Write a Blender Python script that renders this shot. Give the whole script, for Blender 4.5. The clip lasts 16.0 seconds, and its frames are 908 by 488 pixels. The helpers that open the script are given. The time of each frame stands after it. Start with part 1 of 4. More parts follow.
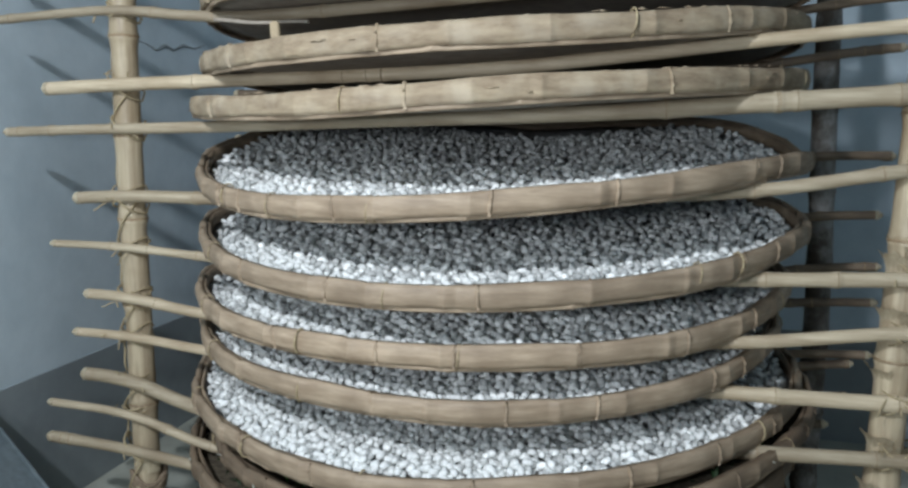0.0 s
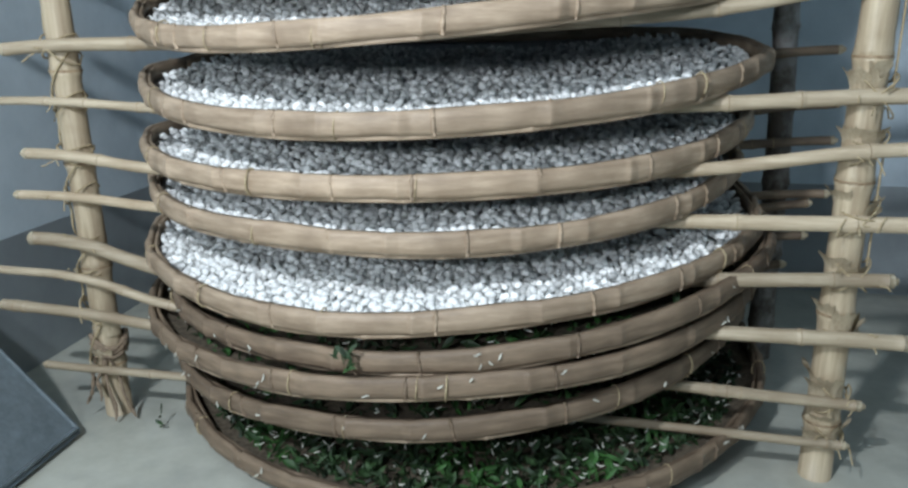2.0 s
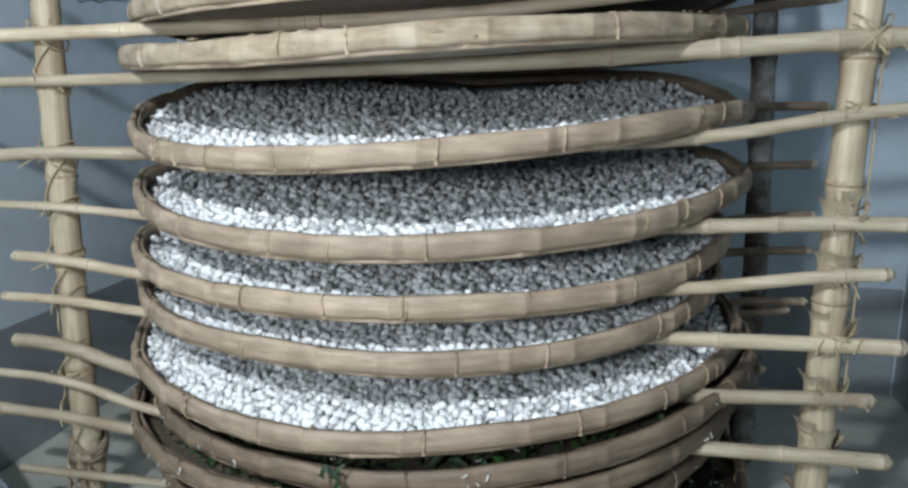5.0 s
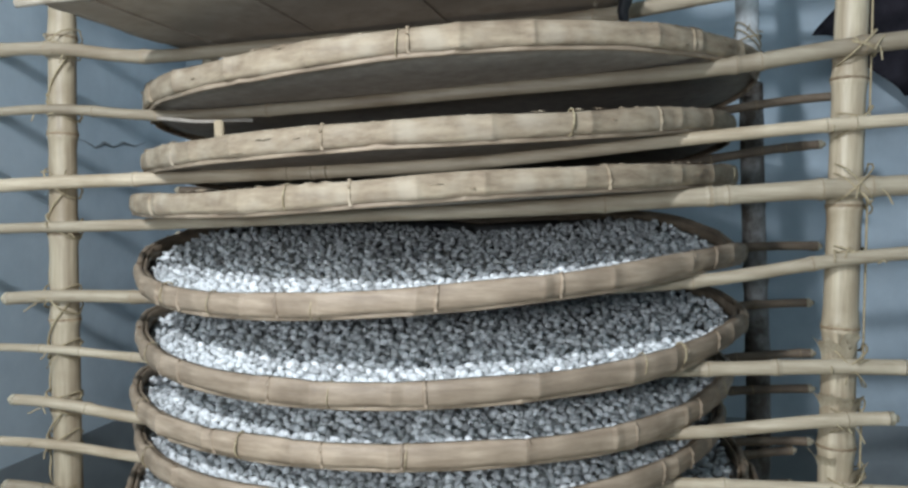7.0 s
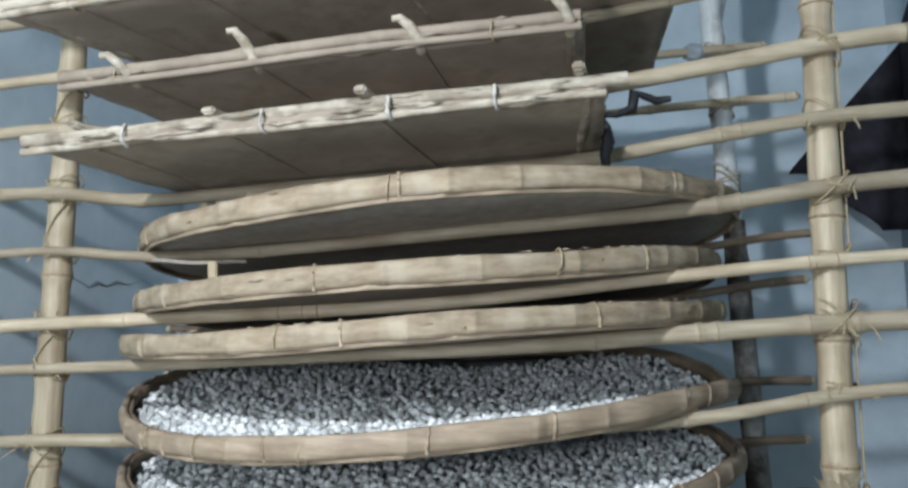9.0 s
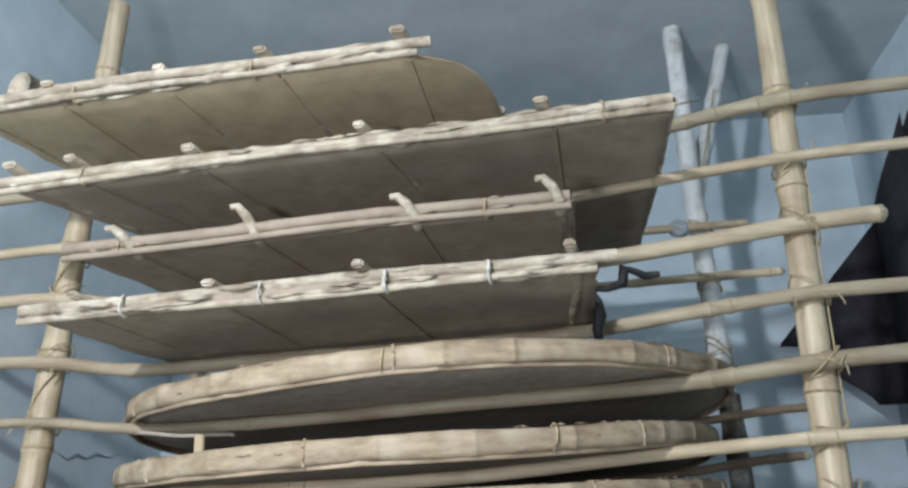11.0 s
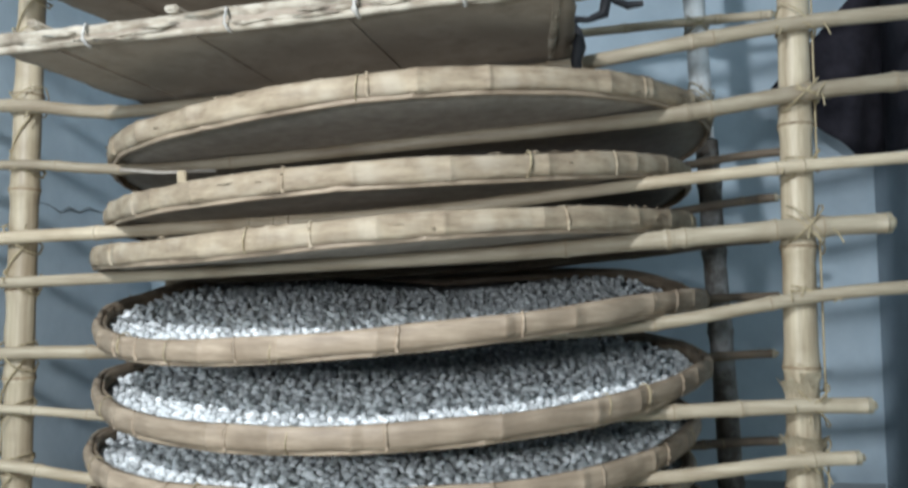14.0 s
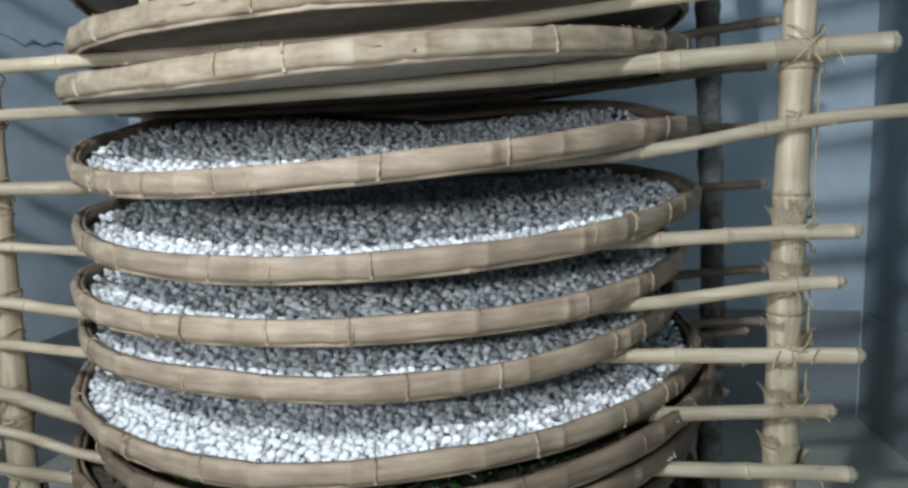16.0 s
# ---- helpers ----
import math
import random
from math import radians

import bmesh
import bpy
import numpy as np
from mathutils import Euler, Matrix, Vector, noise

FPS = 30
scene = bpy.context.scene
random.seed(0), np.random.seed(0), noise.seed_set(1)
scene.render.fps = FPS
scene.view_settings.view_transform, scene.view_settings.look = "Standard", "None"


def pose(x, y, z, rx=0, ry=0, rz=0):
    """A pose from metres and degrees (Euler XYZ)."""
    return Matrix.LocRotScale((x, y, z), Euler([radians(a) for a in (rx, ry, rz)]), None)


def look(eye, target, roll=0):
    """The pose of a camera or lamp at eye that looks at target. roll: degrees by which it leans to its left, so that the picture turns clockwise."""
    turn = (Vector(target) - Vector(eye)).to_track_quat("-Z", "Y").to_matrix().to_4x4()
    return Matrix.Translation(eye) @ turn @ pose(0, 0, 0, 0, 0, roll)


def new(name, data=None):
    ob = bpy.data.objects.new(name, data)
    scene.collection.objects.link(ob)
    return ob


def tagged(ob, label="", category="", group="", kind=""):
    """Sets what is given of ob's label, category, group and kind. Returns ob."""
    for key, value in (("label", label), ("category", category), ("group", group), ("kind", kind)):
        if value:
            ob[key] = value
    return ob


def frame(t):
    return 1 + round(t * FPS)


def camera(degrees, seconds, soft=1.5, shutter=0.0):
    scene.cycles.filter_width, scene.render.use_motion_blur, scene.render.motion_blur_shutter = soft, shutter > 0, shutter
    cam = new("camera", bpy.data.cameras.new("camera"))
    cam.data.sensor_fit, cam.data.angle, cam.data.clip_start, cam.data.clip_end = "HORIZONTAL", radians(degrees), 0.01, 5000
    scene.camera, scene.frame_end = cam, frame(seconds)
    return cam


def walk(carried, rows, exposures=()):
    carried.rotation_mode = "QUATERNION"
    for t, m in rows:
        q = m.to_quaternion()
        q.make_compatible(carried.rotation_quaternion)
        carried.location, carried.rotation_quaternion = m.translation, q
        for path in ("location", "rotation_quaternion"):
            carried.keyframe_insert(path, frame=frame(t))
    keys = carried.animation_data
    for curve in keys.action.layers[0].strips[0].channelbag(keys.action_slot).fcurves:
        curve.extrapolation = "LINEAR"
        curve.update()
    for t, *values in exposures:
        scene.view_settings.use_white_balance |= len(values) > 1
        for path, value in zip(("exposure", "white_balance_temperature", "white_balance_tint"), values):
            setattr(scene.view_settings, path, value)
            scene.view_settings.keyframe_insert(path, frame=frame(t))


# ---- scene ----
cam = camera(60.7, 16.0, 2.6, 0.5)
PATH = [
    (0, (-0.16, -0.199, 1.356), (-0.611, 1.726, 1.059), 1.2),
    (0.5, (-0.149, -0.192, 1.354), (-0.564, 1.739, 1.038), 0.5),
    (1, (-0.144, -0.182, 1.349), (-0.546, 1.745, 0.997), 0.1),
    (1.2, (-0.144, -0.182, 1.348), (-0.546, 1.745, 0.994), 0.1),
    (1.3, (-0.144, -0.182, 1.342), (-0.538, 1.745, 0.981), 0.2),
    (1.5, (-0.145, -0.181, 1.289), (-0.479, 1.743, 0.858), 1.3),
    (1.7, (-0.1485, -0.175, 1.239), (-0.493, 1.725, 0.721), 0.3),
    (2, (-0.15, -0.172, 1.217), (-0.499, 1.717, 0.662), -0.3),
    (2.5, (-0.155, -0.175, 1.226), (-0.502, 1.715, 0.674), 0.1),
    (3, (-0.158, -0.178, 1.238), (-0.485, 1.714, 0.676), 0.8),
    (3.2, (-0.158, -0.178, 1.241), (-0.484, 1.716, 0.690), 0.8),
    (4.25, (-0.165, -0.18, 1.287), (-0.478, 1.745, 0.818), 0.9),
    (5.3, (-0.171, -0.183, 1.334), (-0.472, 1.769, 0.998), 0.9),
    (5.5, (-0.171, -0.183, 1.34), (-0.471, 1.771, 1.042), 0.9),
    (6, (-0.169, -0.19, 1.353), (-0.494, 1.775, 1.169), 0.5),
    (6.5, (-0.169, -0.194, 1.359), (-0.485, 1.778, 1.253), 0.7),
    (7, (-0.167, -0.2, 1.362), (-0.481, 1.774, 1.303), 0.7),
    (7.5, (-0.165, -0.2, 1.362), (-0.479, 1.775, 1.342), 0.5),
    (8, (-0.164, -0.203, 1.365), (-0.476, 1.771, 1.445), 0.6),
    (8.5, (-0.163, -0.205, 1.37), (-0.474, 1.762, 1.554), 0.5),
    (9, (-0.161, -0.212, 1.374), (-0.456, 1.746, 1.656), 0.2),
    (9.5, (-0.163, -0.219, 1.375), (-0.444, 1.717, 1.79), 0.2),
    (10, (-0.162, -0.227, 1.38), (-0.432, 1.679, 1.924), 0.5),
    (10.2, (-0.162, -0.228, 1.380), (-0.431, 1.672, 1.950), 0.5),
    (11.3, (-0.167, -0.228, 1.380), (-0.426, 1.636, 2.105), 0.4),
    (12.3, (-0.173, -0.220, 1.371), (-0.422, 1.646, 2.066), 0.4),
    (12.5, (-0.173, -0.218, 1.369), (-0.421, 1.66, 2.011), 0.4),
    (13, (-0.164, -0.216, 1.356), (-0.415, 1.714, 1.815), 0.7),
    (13.5, (-0.146, -0.213, 1.315), (-0.394, 1.747, 1.629), 0.5),
    (14, (-0.137, -0.201, 1.28), (-0.389, 1.777, 1.435), -0.1),
    (14.5, (-0.132, -0.182, 1.265), (-0.37, 1.803, 1.29), -0.9),
    (15, (-0.135, -0.161, 1.262), (-0.349, 1.824, 1.144), -1.1),
    (15.5, (-0.129, -0.165, 1.259), (-0.373, 1.812, 1.07), -0.8),
    (16, (-0.131, -0.154, 1.25), (-0.359, 1.817, 1.003), -0.7),
]
walk(cam, [(t, look(eye, target, roll)) for t, eye, target, roll in PATH],
     [(0.0, -0.18, 6650, 9), (0.6, -0.06, 6550, 9), (1.2, 0.01, 6550, 10), (2.0, 0.14, 6550, 9), (3.2, 0.16, 6500, 10), (5.3, 0.06, 6500, 10), (6.5, -0.05, 6500, 10), (8.0, 0.05, 6550, 10), (9.5, -0.02, 6500, 9),
      (10.2, 0.09, 6600, 10), (12.3, 0.06, 6850, 12), (13.0, 0.05, 6850, 12), (14.0, 0.12, 6600, 9), (14.5, 0.2, 6550, 10), (15.5, 0.04, 6500, 10), (16.0, 0.04, 6500, 10)])


# ---- light ----
world = bpy.data.worlds.new("room_dark")
world.use_nodes = True
world.node_tree.nodes["Background"].inputs[0].default_value = (0.02, 0.022, 0.025, 1)
scene.world = world


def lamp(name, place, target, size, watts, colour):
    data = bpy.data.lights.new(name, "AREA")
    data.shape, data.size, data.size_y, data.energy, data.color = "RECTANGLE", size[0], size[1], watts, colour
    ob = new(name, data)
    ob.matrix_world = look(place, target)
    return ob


lamp("ceiling_bulb", (-1.02, -0.8, 2.47), (-0.98, 0.1, 2.0), (0.12, 0.1), 56, (0.91, 0.985, 1.095))
# unseen low lamp, added to fill the shaded trays and undersides
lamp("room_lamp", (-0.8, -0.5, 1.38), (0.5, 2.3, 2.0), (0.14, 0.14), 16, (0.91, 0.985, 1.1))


# ---- materials ----
def material(name, base, dark, scale=(20, 20, 20), rough=0.6, bump=0.2, detail=6, ramp=(0.35, 0.65), spots=0.0, spot_colour=(0.1, 0.08, 0.06), spot_scale=9.0, random_tone=0.0, island=0.0):
    """A surface of two tones: stretched grain, broad stains, fine relief."""
    m = bpy.data.materials.new(name)
    m.use_nodes = True
    n, l = m.node_tree.nodes, m.node_tree.links
    b = n["Principled BSDF"]
    b.inputs["Roughness"].default_value = rough
    co = n.new("ShaderNodeTexCoord")
    mp = n.new("ShaderNodeMapping")
    mp.inputs["Scale"].default_value = scale
    l.new(co.outputs["Object"], mp.inputs["Vector"])
    grain = n.new("ShaderNodeTexNoise")
    grain.inputs["Scale"].default_value, grain.inputs["Detail"].default_value, grain.inputs["Roughness"].default_value = 1.0, detail, 0.65
    l.new(mp.outputs[0], grain.inputs["Vector"])
    r = n.new("ShaderNodeValToRGB")
    r.color_ramp.elements[0].position, r.color_ramp.elements[1].position = ramp
    r.color_ramp.elements[0].color, r.color_ramp.elements[1].color = (*dark, 1), (*base, 1)
    l.new(grain.outputs[0], r.inputs[0])
    out = r.outputs[0]
    if spots:
        blot = n.new("ShaderNodeTexNoise")
        blot.inputs["Scale"].default_value, blot.inputs["Detail"].default_value = spot_scale, 5
        l.new(co.outputs["Object"], blot.inputs["Vector"])
        br = n.new("ShaderNodeValToRGB")
        br.color_ramp.elements[0].position, br.color_ramp.elements[1].position = 0.48, 0.7
        br.color_ramp.elements[0].color, br.color_ramp.elements[1].color = (0, 0, 0, 1), (spots, spots, spots, 1)
        l.new(blot.outputs[0], br.inputs[0])
        mix = n.new("ShaderNodeMix")
        mix.data_type = "RGBA"
        l.new(br.outputs[0], mix.inputs[0])
        l.new(out, mix.inputs[6])
        mix.inputs[7].default_value = (*spot_colour, 1)
        out = mix.outputs[2]
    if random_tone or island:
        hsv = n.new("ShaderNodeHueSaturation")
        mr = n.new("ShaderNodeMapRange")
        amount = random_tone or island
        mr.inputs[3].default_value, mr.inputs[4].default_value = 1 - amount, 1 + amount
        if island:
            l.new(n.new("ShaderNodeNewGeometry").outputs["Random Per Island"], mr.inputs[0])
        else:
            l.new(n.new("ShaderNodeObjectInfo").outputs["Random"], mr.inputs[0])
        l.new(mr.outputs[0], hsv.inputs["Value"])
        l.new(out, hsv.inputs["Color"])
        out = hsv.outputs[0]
    l.new(out, b.inputs["Base Color"])
    if bump:
        bp = n.new("ShaderNodeBump")
        bp.inputs["Strength"].default_value, bp.inputs["Distance"].default_value = bump, 0.004
        l.new(grain.outputs[0], bp.inputs["Height"])
        l.new(bp.outputs[0], b.inputs["Normal"])
    return m


BAMBOO = material("bamboo_pole", (0.57, 0.48, 0.33), (0.38, 0.30, 0.20), (60, 60, 4), 0.5, 0.12, spots=0.55, spot_colour=(0.22, 0.15, 0.08), spot_scale=7, random_tone=0.12)
RAG = material("white_rag", (0.62, 0.585, 0.51), (0.38, 0.36, 0.33), (80, 80, 80), 0.9, 0.3)
LIMED = material("limewashed_bamboo", (0.78, 0.81, 0.81), (0.52, 0.53, 0.51), (14, 14, 3), 0.8, 0.3, spots=0.55, spot_colour=(0.22, 0.18, 0.14), spot_scale=16)
TWINE = material("coconut_twine", (0.52, 0.43, 0.27), (0.30, 0.23, 0.13), (200, 200, 200), 0.8, 0.4)
RIM = material("bamboo_strip", (0.46, 0.355, 0.25), (0.285, 0.21, 0.14), (10, 10, 70), 0.6, 0.35, spots=0.6, spot_colour=(0.20, 0.145, 0.095), spot_scale=11, random_tone=0.15)
DUSTRIM = material("dusty_bamboo_strip", (0.44, 0.35, 0.235), (0.25, 0.185, 0.12), (14, 14, 45), 0.8, 0.6, spots=0.6, spot_colour=(0.49, 0.415, 0.31), spot_scale=14, random_tone=0.08)
DROSS = material("brown_leaf_litter", (0.13, 0.105, 0.072), (0.06, 0.046, 0.03), (60, 60, 60), 0.95, 0.6, ramp=(0.4, 0.6))
# grey bed standing in for deeper cocoons, gap shade in its tone
COCOON_BED = material("shaded_cocoon_bed", (0.44, 0.45, 0.45), (0.30, 0.31, 0.315), (40, 40, 40), 0.95, 0.5)
# browner strip, darkened further for the shade low down and behind
SHADED_BROWN = material("shaded_brown_strip", (0.245, 0.18, 0.12), (0.14, 0.10, 0.066), (10, 10, 70), 0.65, 0.35, spots=0.6, spot_colour=(0.12, 0.085, 0.055), spot_scale=11, random_tone=0.1)
MAT = material("dung_plastered_mat", (0.40, 0.35, 0.29), (0.29, 0.25, 0.205), (30, 30, 30), 0.9, 0.4, spots=0.35, spot_colour=(0.2, 0.17, 0.13), spot_scale=4)
SLATE = material("dull_slate_tone", (0.29, 0.35, 0.39), (0.23, 0.28, 0.315), (5, 5, 5), 0.7, 0.08, spots=0.4, spot_colour=(0.22, 0.26, 0.29), spot_scale=2)
BOARD = material("pale_plastered_mat", (0.56, 0.455, 0.305), (0.43, 0.345, 0.225), (14, 14, 14), 0.9, 0.3, spots=0.3, spot_colour=(0.3, 0.25, 0.2), spot_scale=5)
# browner and darker than the topmost mat
BROWN_BOARD = material("brown_plastered_mat", (0.37, 0.305, 0.235), (0.25, 0.20, 0.15), (14, 14, 14), 0.9, 0.3, spots=0.45, spot_colour=(0.16, 0.125, 0.09), spot_scale=7)
WALL = material("blue_limewash", (0.63, 0.73, 0.79), (0.54, 0.64, 0.70), (6, 6, 6), 0.85, 0.1, spots=0.35, spot_colour=(0.28, 0.36, 0.42), spot_scale=2.5)
CEIL = material("grey_blue_ceiling", (0.52, 0.58, 0.60), (0.43, 0.49, 0.51), (5, 5, 5), 0.9, 0.1)
RAILBAMBOO = material("bamboo_rail", (0.55, 0.465, 0.33), (0.36, 0.285, 0.19), (4, 60, 60), 0.55, 0.15, spots=0.6, spot_colour=(0.24, 0.17, 0.10), spot_scale=6, random_tone=0.28)
DUSTY = material("dusty_lime_rod", (0.56, 0.50, 0.40), (0.30, 0.245, 0.175), (12, 40, 40), 0.9, 0.6, spots=0.9, spot_colour=(0.19, 0.145, 0.10), spot_scale=20, random_tone=0.15)
FLOOR = material("cement_floor", (0.52, 0.53, 0.46), (0.43, 0.44, 0.375), (9, 9, 9), 0.6, 0.1, spots=0.5, spot_colour=(0.25, 0.26, 0.24), spot_scale=5)
# tone varied per cocoon, standing in for lit tops and dark gaps
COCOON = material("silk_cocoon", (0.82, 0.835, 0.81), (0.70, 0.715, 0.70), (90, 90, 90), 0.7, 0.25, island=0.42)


def mesh_from(name, verts, faces, mat, smooth=True):
    me = bpy.data.meshes.new(name)
    me.from_pydata(verts, [], faces)
    me.materials.append(mat)
    if smooth:
        me.polygons.foreach_set("use_smooth", [True] * len(me.polygons))
    me.update()
    return me


def part(name, me, parent=None, label=""):
    ob = new(name, me)
    if parent is not None:
        ob.parent = parent
    return tagged(ob, label)


def box_mesh(name, size, mat, bevel=0.004):
    bm = bmesh.new()
    bmesh.ops.create_cube(bm, size=1)
    bmesh.ops.scale(bm, vec=size, verts=bm.verts)
    if bevel:
        bmesh.ops.bevel(bm, geom=bm.edges[:], offset=bevel, segments=2, affect="EDGES")
    me = bpy.data.meshes.new(name)
    bm.to_mesh(me)
    bm.free()
    me.materials.append(mat)
    return me


# ---- the room ----
FLOOR_Z, CEIL_Z = 0.16, 3.14
X0, X1, Y0, Y1 = -1.88, 1.12, -2.4, 3.0


def slab(name, centre, size, mat, label):
    ob = new(name, box_mesh(name, size, mat, 0))
    ob.location = centre
    return tagged(ob, label, kind="structure")


W, D, H = X1 - X0, Y1 - Y0, CEIL_Z - FLOOR_Z
CX, CY, CZ = (X0 + X1) / 2, (Y0 + Y1) / 2, (FLOOR_Z + CEIL_Z) / 2
slab("floor", (CX, CY, FLOOR_Z - 0.06), (W + 0.4, D + 0.4, 0.12), FLOOR, "worn grey cement floor")
slab("ceiling", (CX, CY, CEIL_Z + 0.06), (W + 0.4, D + 0.4, 0.12), CEIL, "dim blue-grey ceiling")
slab("wall_west", (X0 - 0.1, CY, CZ), (0.2, D + 0.4, H), WALL, "pale blue limewashed wall")
slab("wall_east", (X1 + 0.1, CY, CZ), (0.2, D + 0.4, H), WALL, "pale blue limewashed wall")
slab("wall_north", (CX, Y1 + 0.1, CZ), (W, 0.2, H), WALL, "pale blue limewashed wall")
# darker band on the east wall, from 0.6 to 1.9 m
slab("painted_band_east", (X1 - 0.002, CY, (0.6 + 1.9) / 2), (0.006, D - 0.02, 1.3), SLATE, "dull slate-blue band on the wall")
slab("wall_south", (CX, Y0 - 0.1, CZ), (W, 0.2, H), WALL, "pale blue limewashed wall")


# ---- bamboo ----
def tube(path, radii, seg=14, cap=True, hollow=0.0):
    """Rings of a tube along a path."""
    verts, faces = [], []
    n = len(path)
    up0 = Vector((0, 0, 1))
    for i, p in enumerate(path):
        p = Vector(p)
        d = (Vector(path[min(i + 1, n - 1)]) - Vector(path[max(i - 1, 0)])).normalized()
        ref = up0 if abs(d.z) < 0.9 else Vector((1, 0, 0))
        a = d.cross(ref).normalized()
        c = d.cross(a)
        for k in range(seg):
            th = 2 * math.pi * k / seg
            verts.append(p + radii[i] * (math.cos(th) * a + math.sin(th) * c))
    for i in range(n - 1):
        for k in range(seg):
            k2 = (k + 1) % seg
            faces.append((i * seg + k, i * seg + k2, (i + 1) * seg + k2, (i + 1) * seg + k))
    if cap:
        for ring, flip in ((0, True), (n - 1, False)):
            d = (Vector(path[1]) - Vector(path[0])).normalized() if ring == 0 else (Vector(path[-2]) - Vector(path[-1])).normalized()
            base = len(verts)
            c0 = Vector(path[ring])
            for k in range(seg):
                v = verts[ring * seg + k]
                verts.append(c0 + (v - c0) * 0.6)
            for k in range(seg):
                v = verts[ring * seg + k]
                verts.append(c0 + (v - c0) * 0.55 + d * 0.02)
            for k in range(seg):
                k2 = (k + 1) % seg
                f = (ring * seg + k, ring * seg + k2, base + k2, base + k)
                g = (base + k, base + k2, base + seg + k2, base + seg + k)
                faces += [f[::-1], g[::-1]] if not flip else [f, g]
            faces.append(tuple(base + seg + k for k in range(seg)))
    return verts, faces


# limed upright with the shade of the trays put into its colour
SHADED_LIMED = material("shaded_limed_bamboo", (0.36, 0.35, 0.33), (0.12, 0.10, 0.08), (12, 12, 9), 0.85, 0.4, ramp=(0.42, 0.6), spots=0.6, spot_colour=(0.07, 0.06, 0.05), spot_scale=14)
NODE = material("bamboo_node", (0.36, 0.27, 0.165), (0.22, 0.15, 0.085), (60, 60, 60), 0.6, 0.2, random_tone=0.2)
CUT = material("cut_bamboo_end", (0.66, 0.58, 0.42), (0.42, 0.33, 0.21), (120, 120, 120), 0.8, 0.3, random_tone=0.1)


def node_rings(ob, spots, mat=None):
    """Scarred ridges round a culm; spots hold a centre, a direction and a radius."""
    for p, d, r in spots:
        p, d = Vector(p), Vector(d).normalized()
        v, f = tube([p + d * q for q in (-0.006, -0.0035, 0.0, 0.002, 0.0045)], [r * 1.0, r * 1.12, r * 1.17, r * 1.10, r * 1.02], 12, cap=False)
        part("node_ring", mesh_from("node_ring", v, f, mat or NODE), ob)


def cut_end(ob, p, d, r):
    """A sawn hollow end, just proud of the culm."""
    p, d = Vector(p), Vector(d).normalized()
    v, f = tube([p - d * 0.010, p + d * 0.0015, p + d * 0.002, p + d * 0.0018, p - d * 0.008], [r * 1.012, r * 1.012, r * 0.98, r * 0.66, r * 0.6], 12)
    part("cut_end", mesh_from("cut_end", v, f, CUT), ob, "sawn pale end")


def bamboo_mesh(name, p0, p1, r0, r1, rng, gap=0.24, bend=0.012, mat=None, seg=14, spots=None):
    """A bamboo culm from p0 to p1: nodes that swell, a slight bow, cut hollow ends."""
    p0, p1 = Vector(p0), Vector(p1)
    length = (p1 - p0).length
    d = (p1 - p0) / length
    side = d.cross(Vector((0, 0, 1)) if abs(d.z) < 0.9 else Vector((1, 0, 0))).normalized()
    other = d.cross(side)
    stations = [0.0]
    s = rng.uniform(0.05, gap)
    nodes = []
    while s < length - 0.03:
        nodes.append(s)
        stations += [s - 0.035, s - 0.012, s - 0.004, s, s + 0.004, s + 0.014, s + 0.05]
        s += gap * rng.uniform(0.8, 1.15)
    stations += [length * k / 12 for k in range(1, 12)] + [length]
    stations = sorted(x for x in set(stations) if 0 <= x <= length)
    ph1, ph2 = rng.uniform(0, 6.28), rng.uniform(0, 6.28)
    kink = [(rng.uniform(-1, 1) * 0.006, rng.uniform(-1, 1) * 0.006) for _ in nodes]
    path, radii = [], []
    for x in stations:
        u = x / length
        b = bend * math.sin(math.pi * u)
        off = side * (b * math.cos(ph1)) + other * (b * math.sin(ph1))
        off += (side * math.sin(5 * u + ph1) + other * math.sin(7 * u + ph2)) * 0.004 * math.sin(math.pi * u)
        r = r0 + (r1 - r0) * u
        near = min((abs(x - q) for q in nodes), default=1)
        if near < 0.001:
            r *= 1.0
        elif near < 0.006:
            r *= 1.13
        elif near < 0.02:
            r *= 1.05
        elif near < 0.04:
            r *= 0.985
        path.append(p0 + d * x + off)
        radii.append(r)
    v, f = tube(path, radii, seg)
    me = mesh_from(name, v, f, mat or BAMBOO)
    if spots is not None:
        for x in nodes:
            i = stations.index(x)
            spots.append((path[i], path[i + 1] - path[i - 1], radii[i]))
    return me


def culm(name, p0, p1, r0, r1, seed, label="", bend=0.012, group="", category="bamboo pole", mat=None, gap=0.24, seg=14):
    rng = random.Random(seed)
    p0, p1 = Vector(p0), Vector(p1)
    d = p1 - p0
    rot = d.to_track_quat("Z", "Y").to_matrix().to_4x4()
    spots = []
    me = bamboo_mesh(name, (0, 0, 0), (0, 0, d.length), r0, r1, rng, gap=gap, bend=bend, mat=mat, seg=seg, spots=spots)
    ob = new(name, me)
    if r0 > 0.02:
        node_rings(ob, spots, mat)
    ob.matrix_world = Matrix.Translation(p0) @ rot
    return tagged(ob, label, category, group)


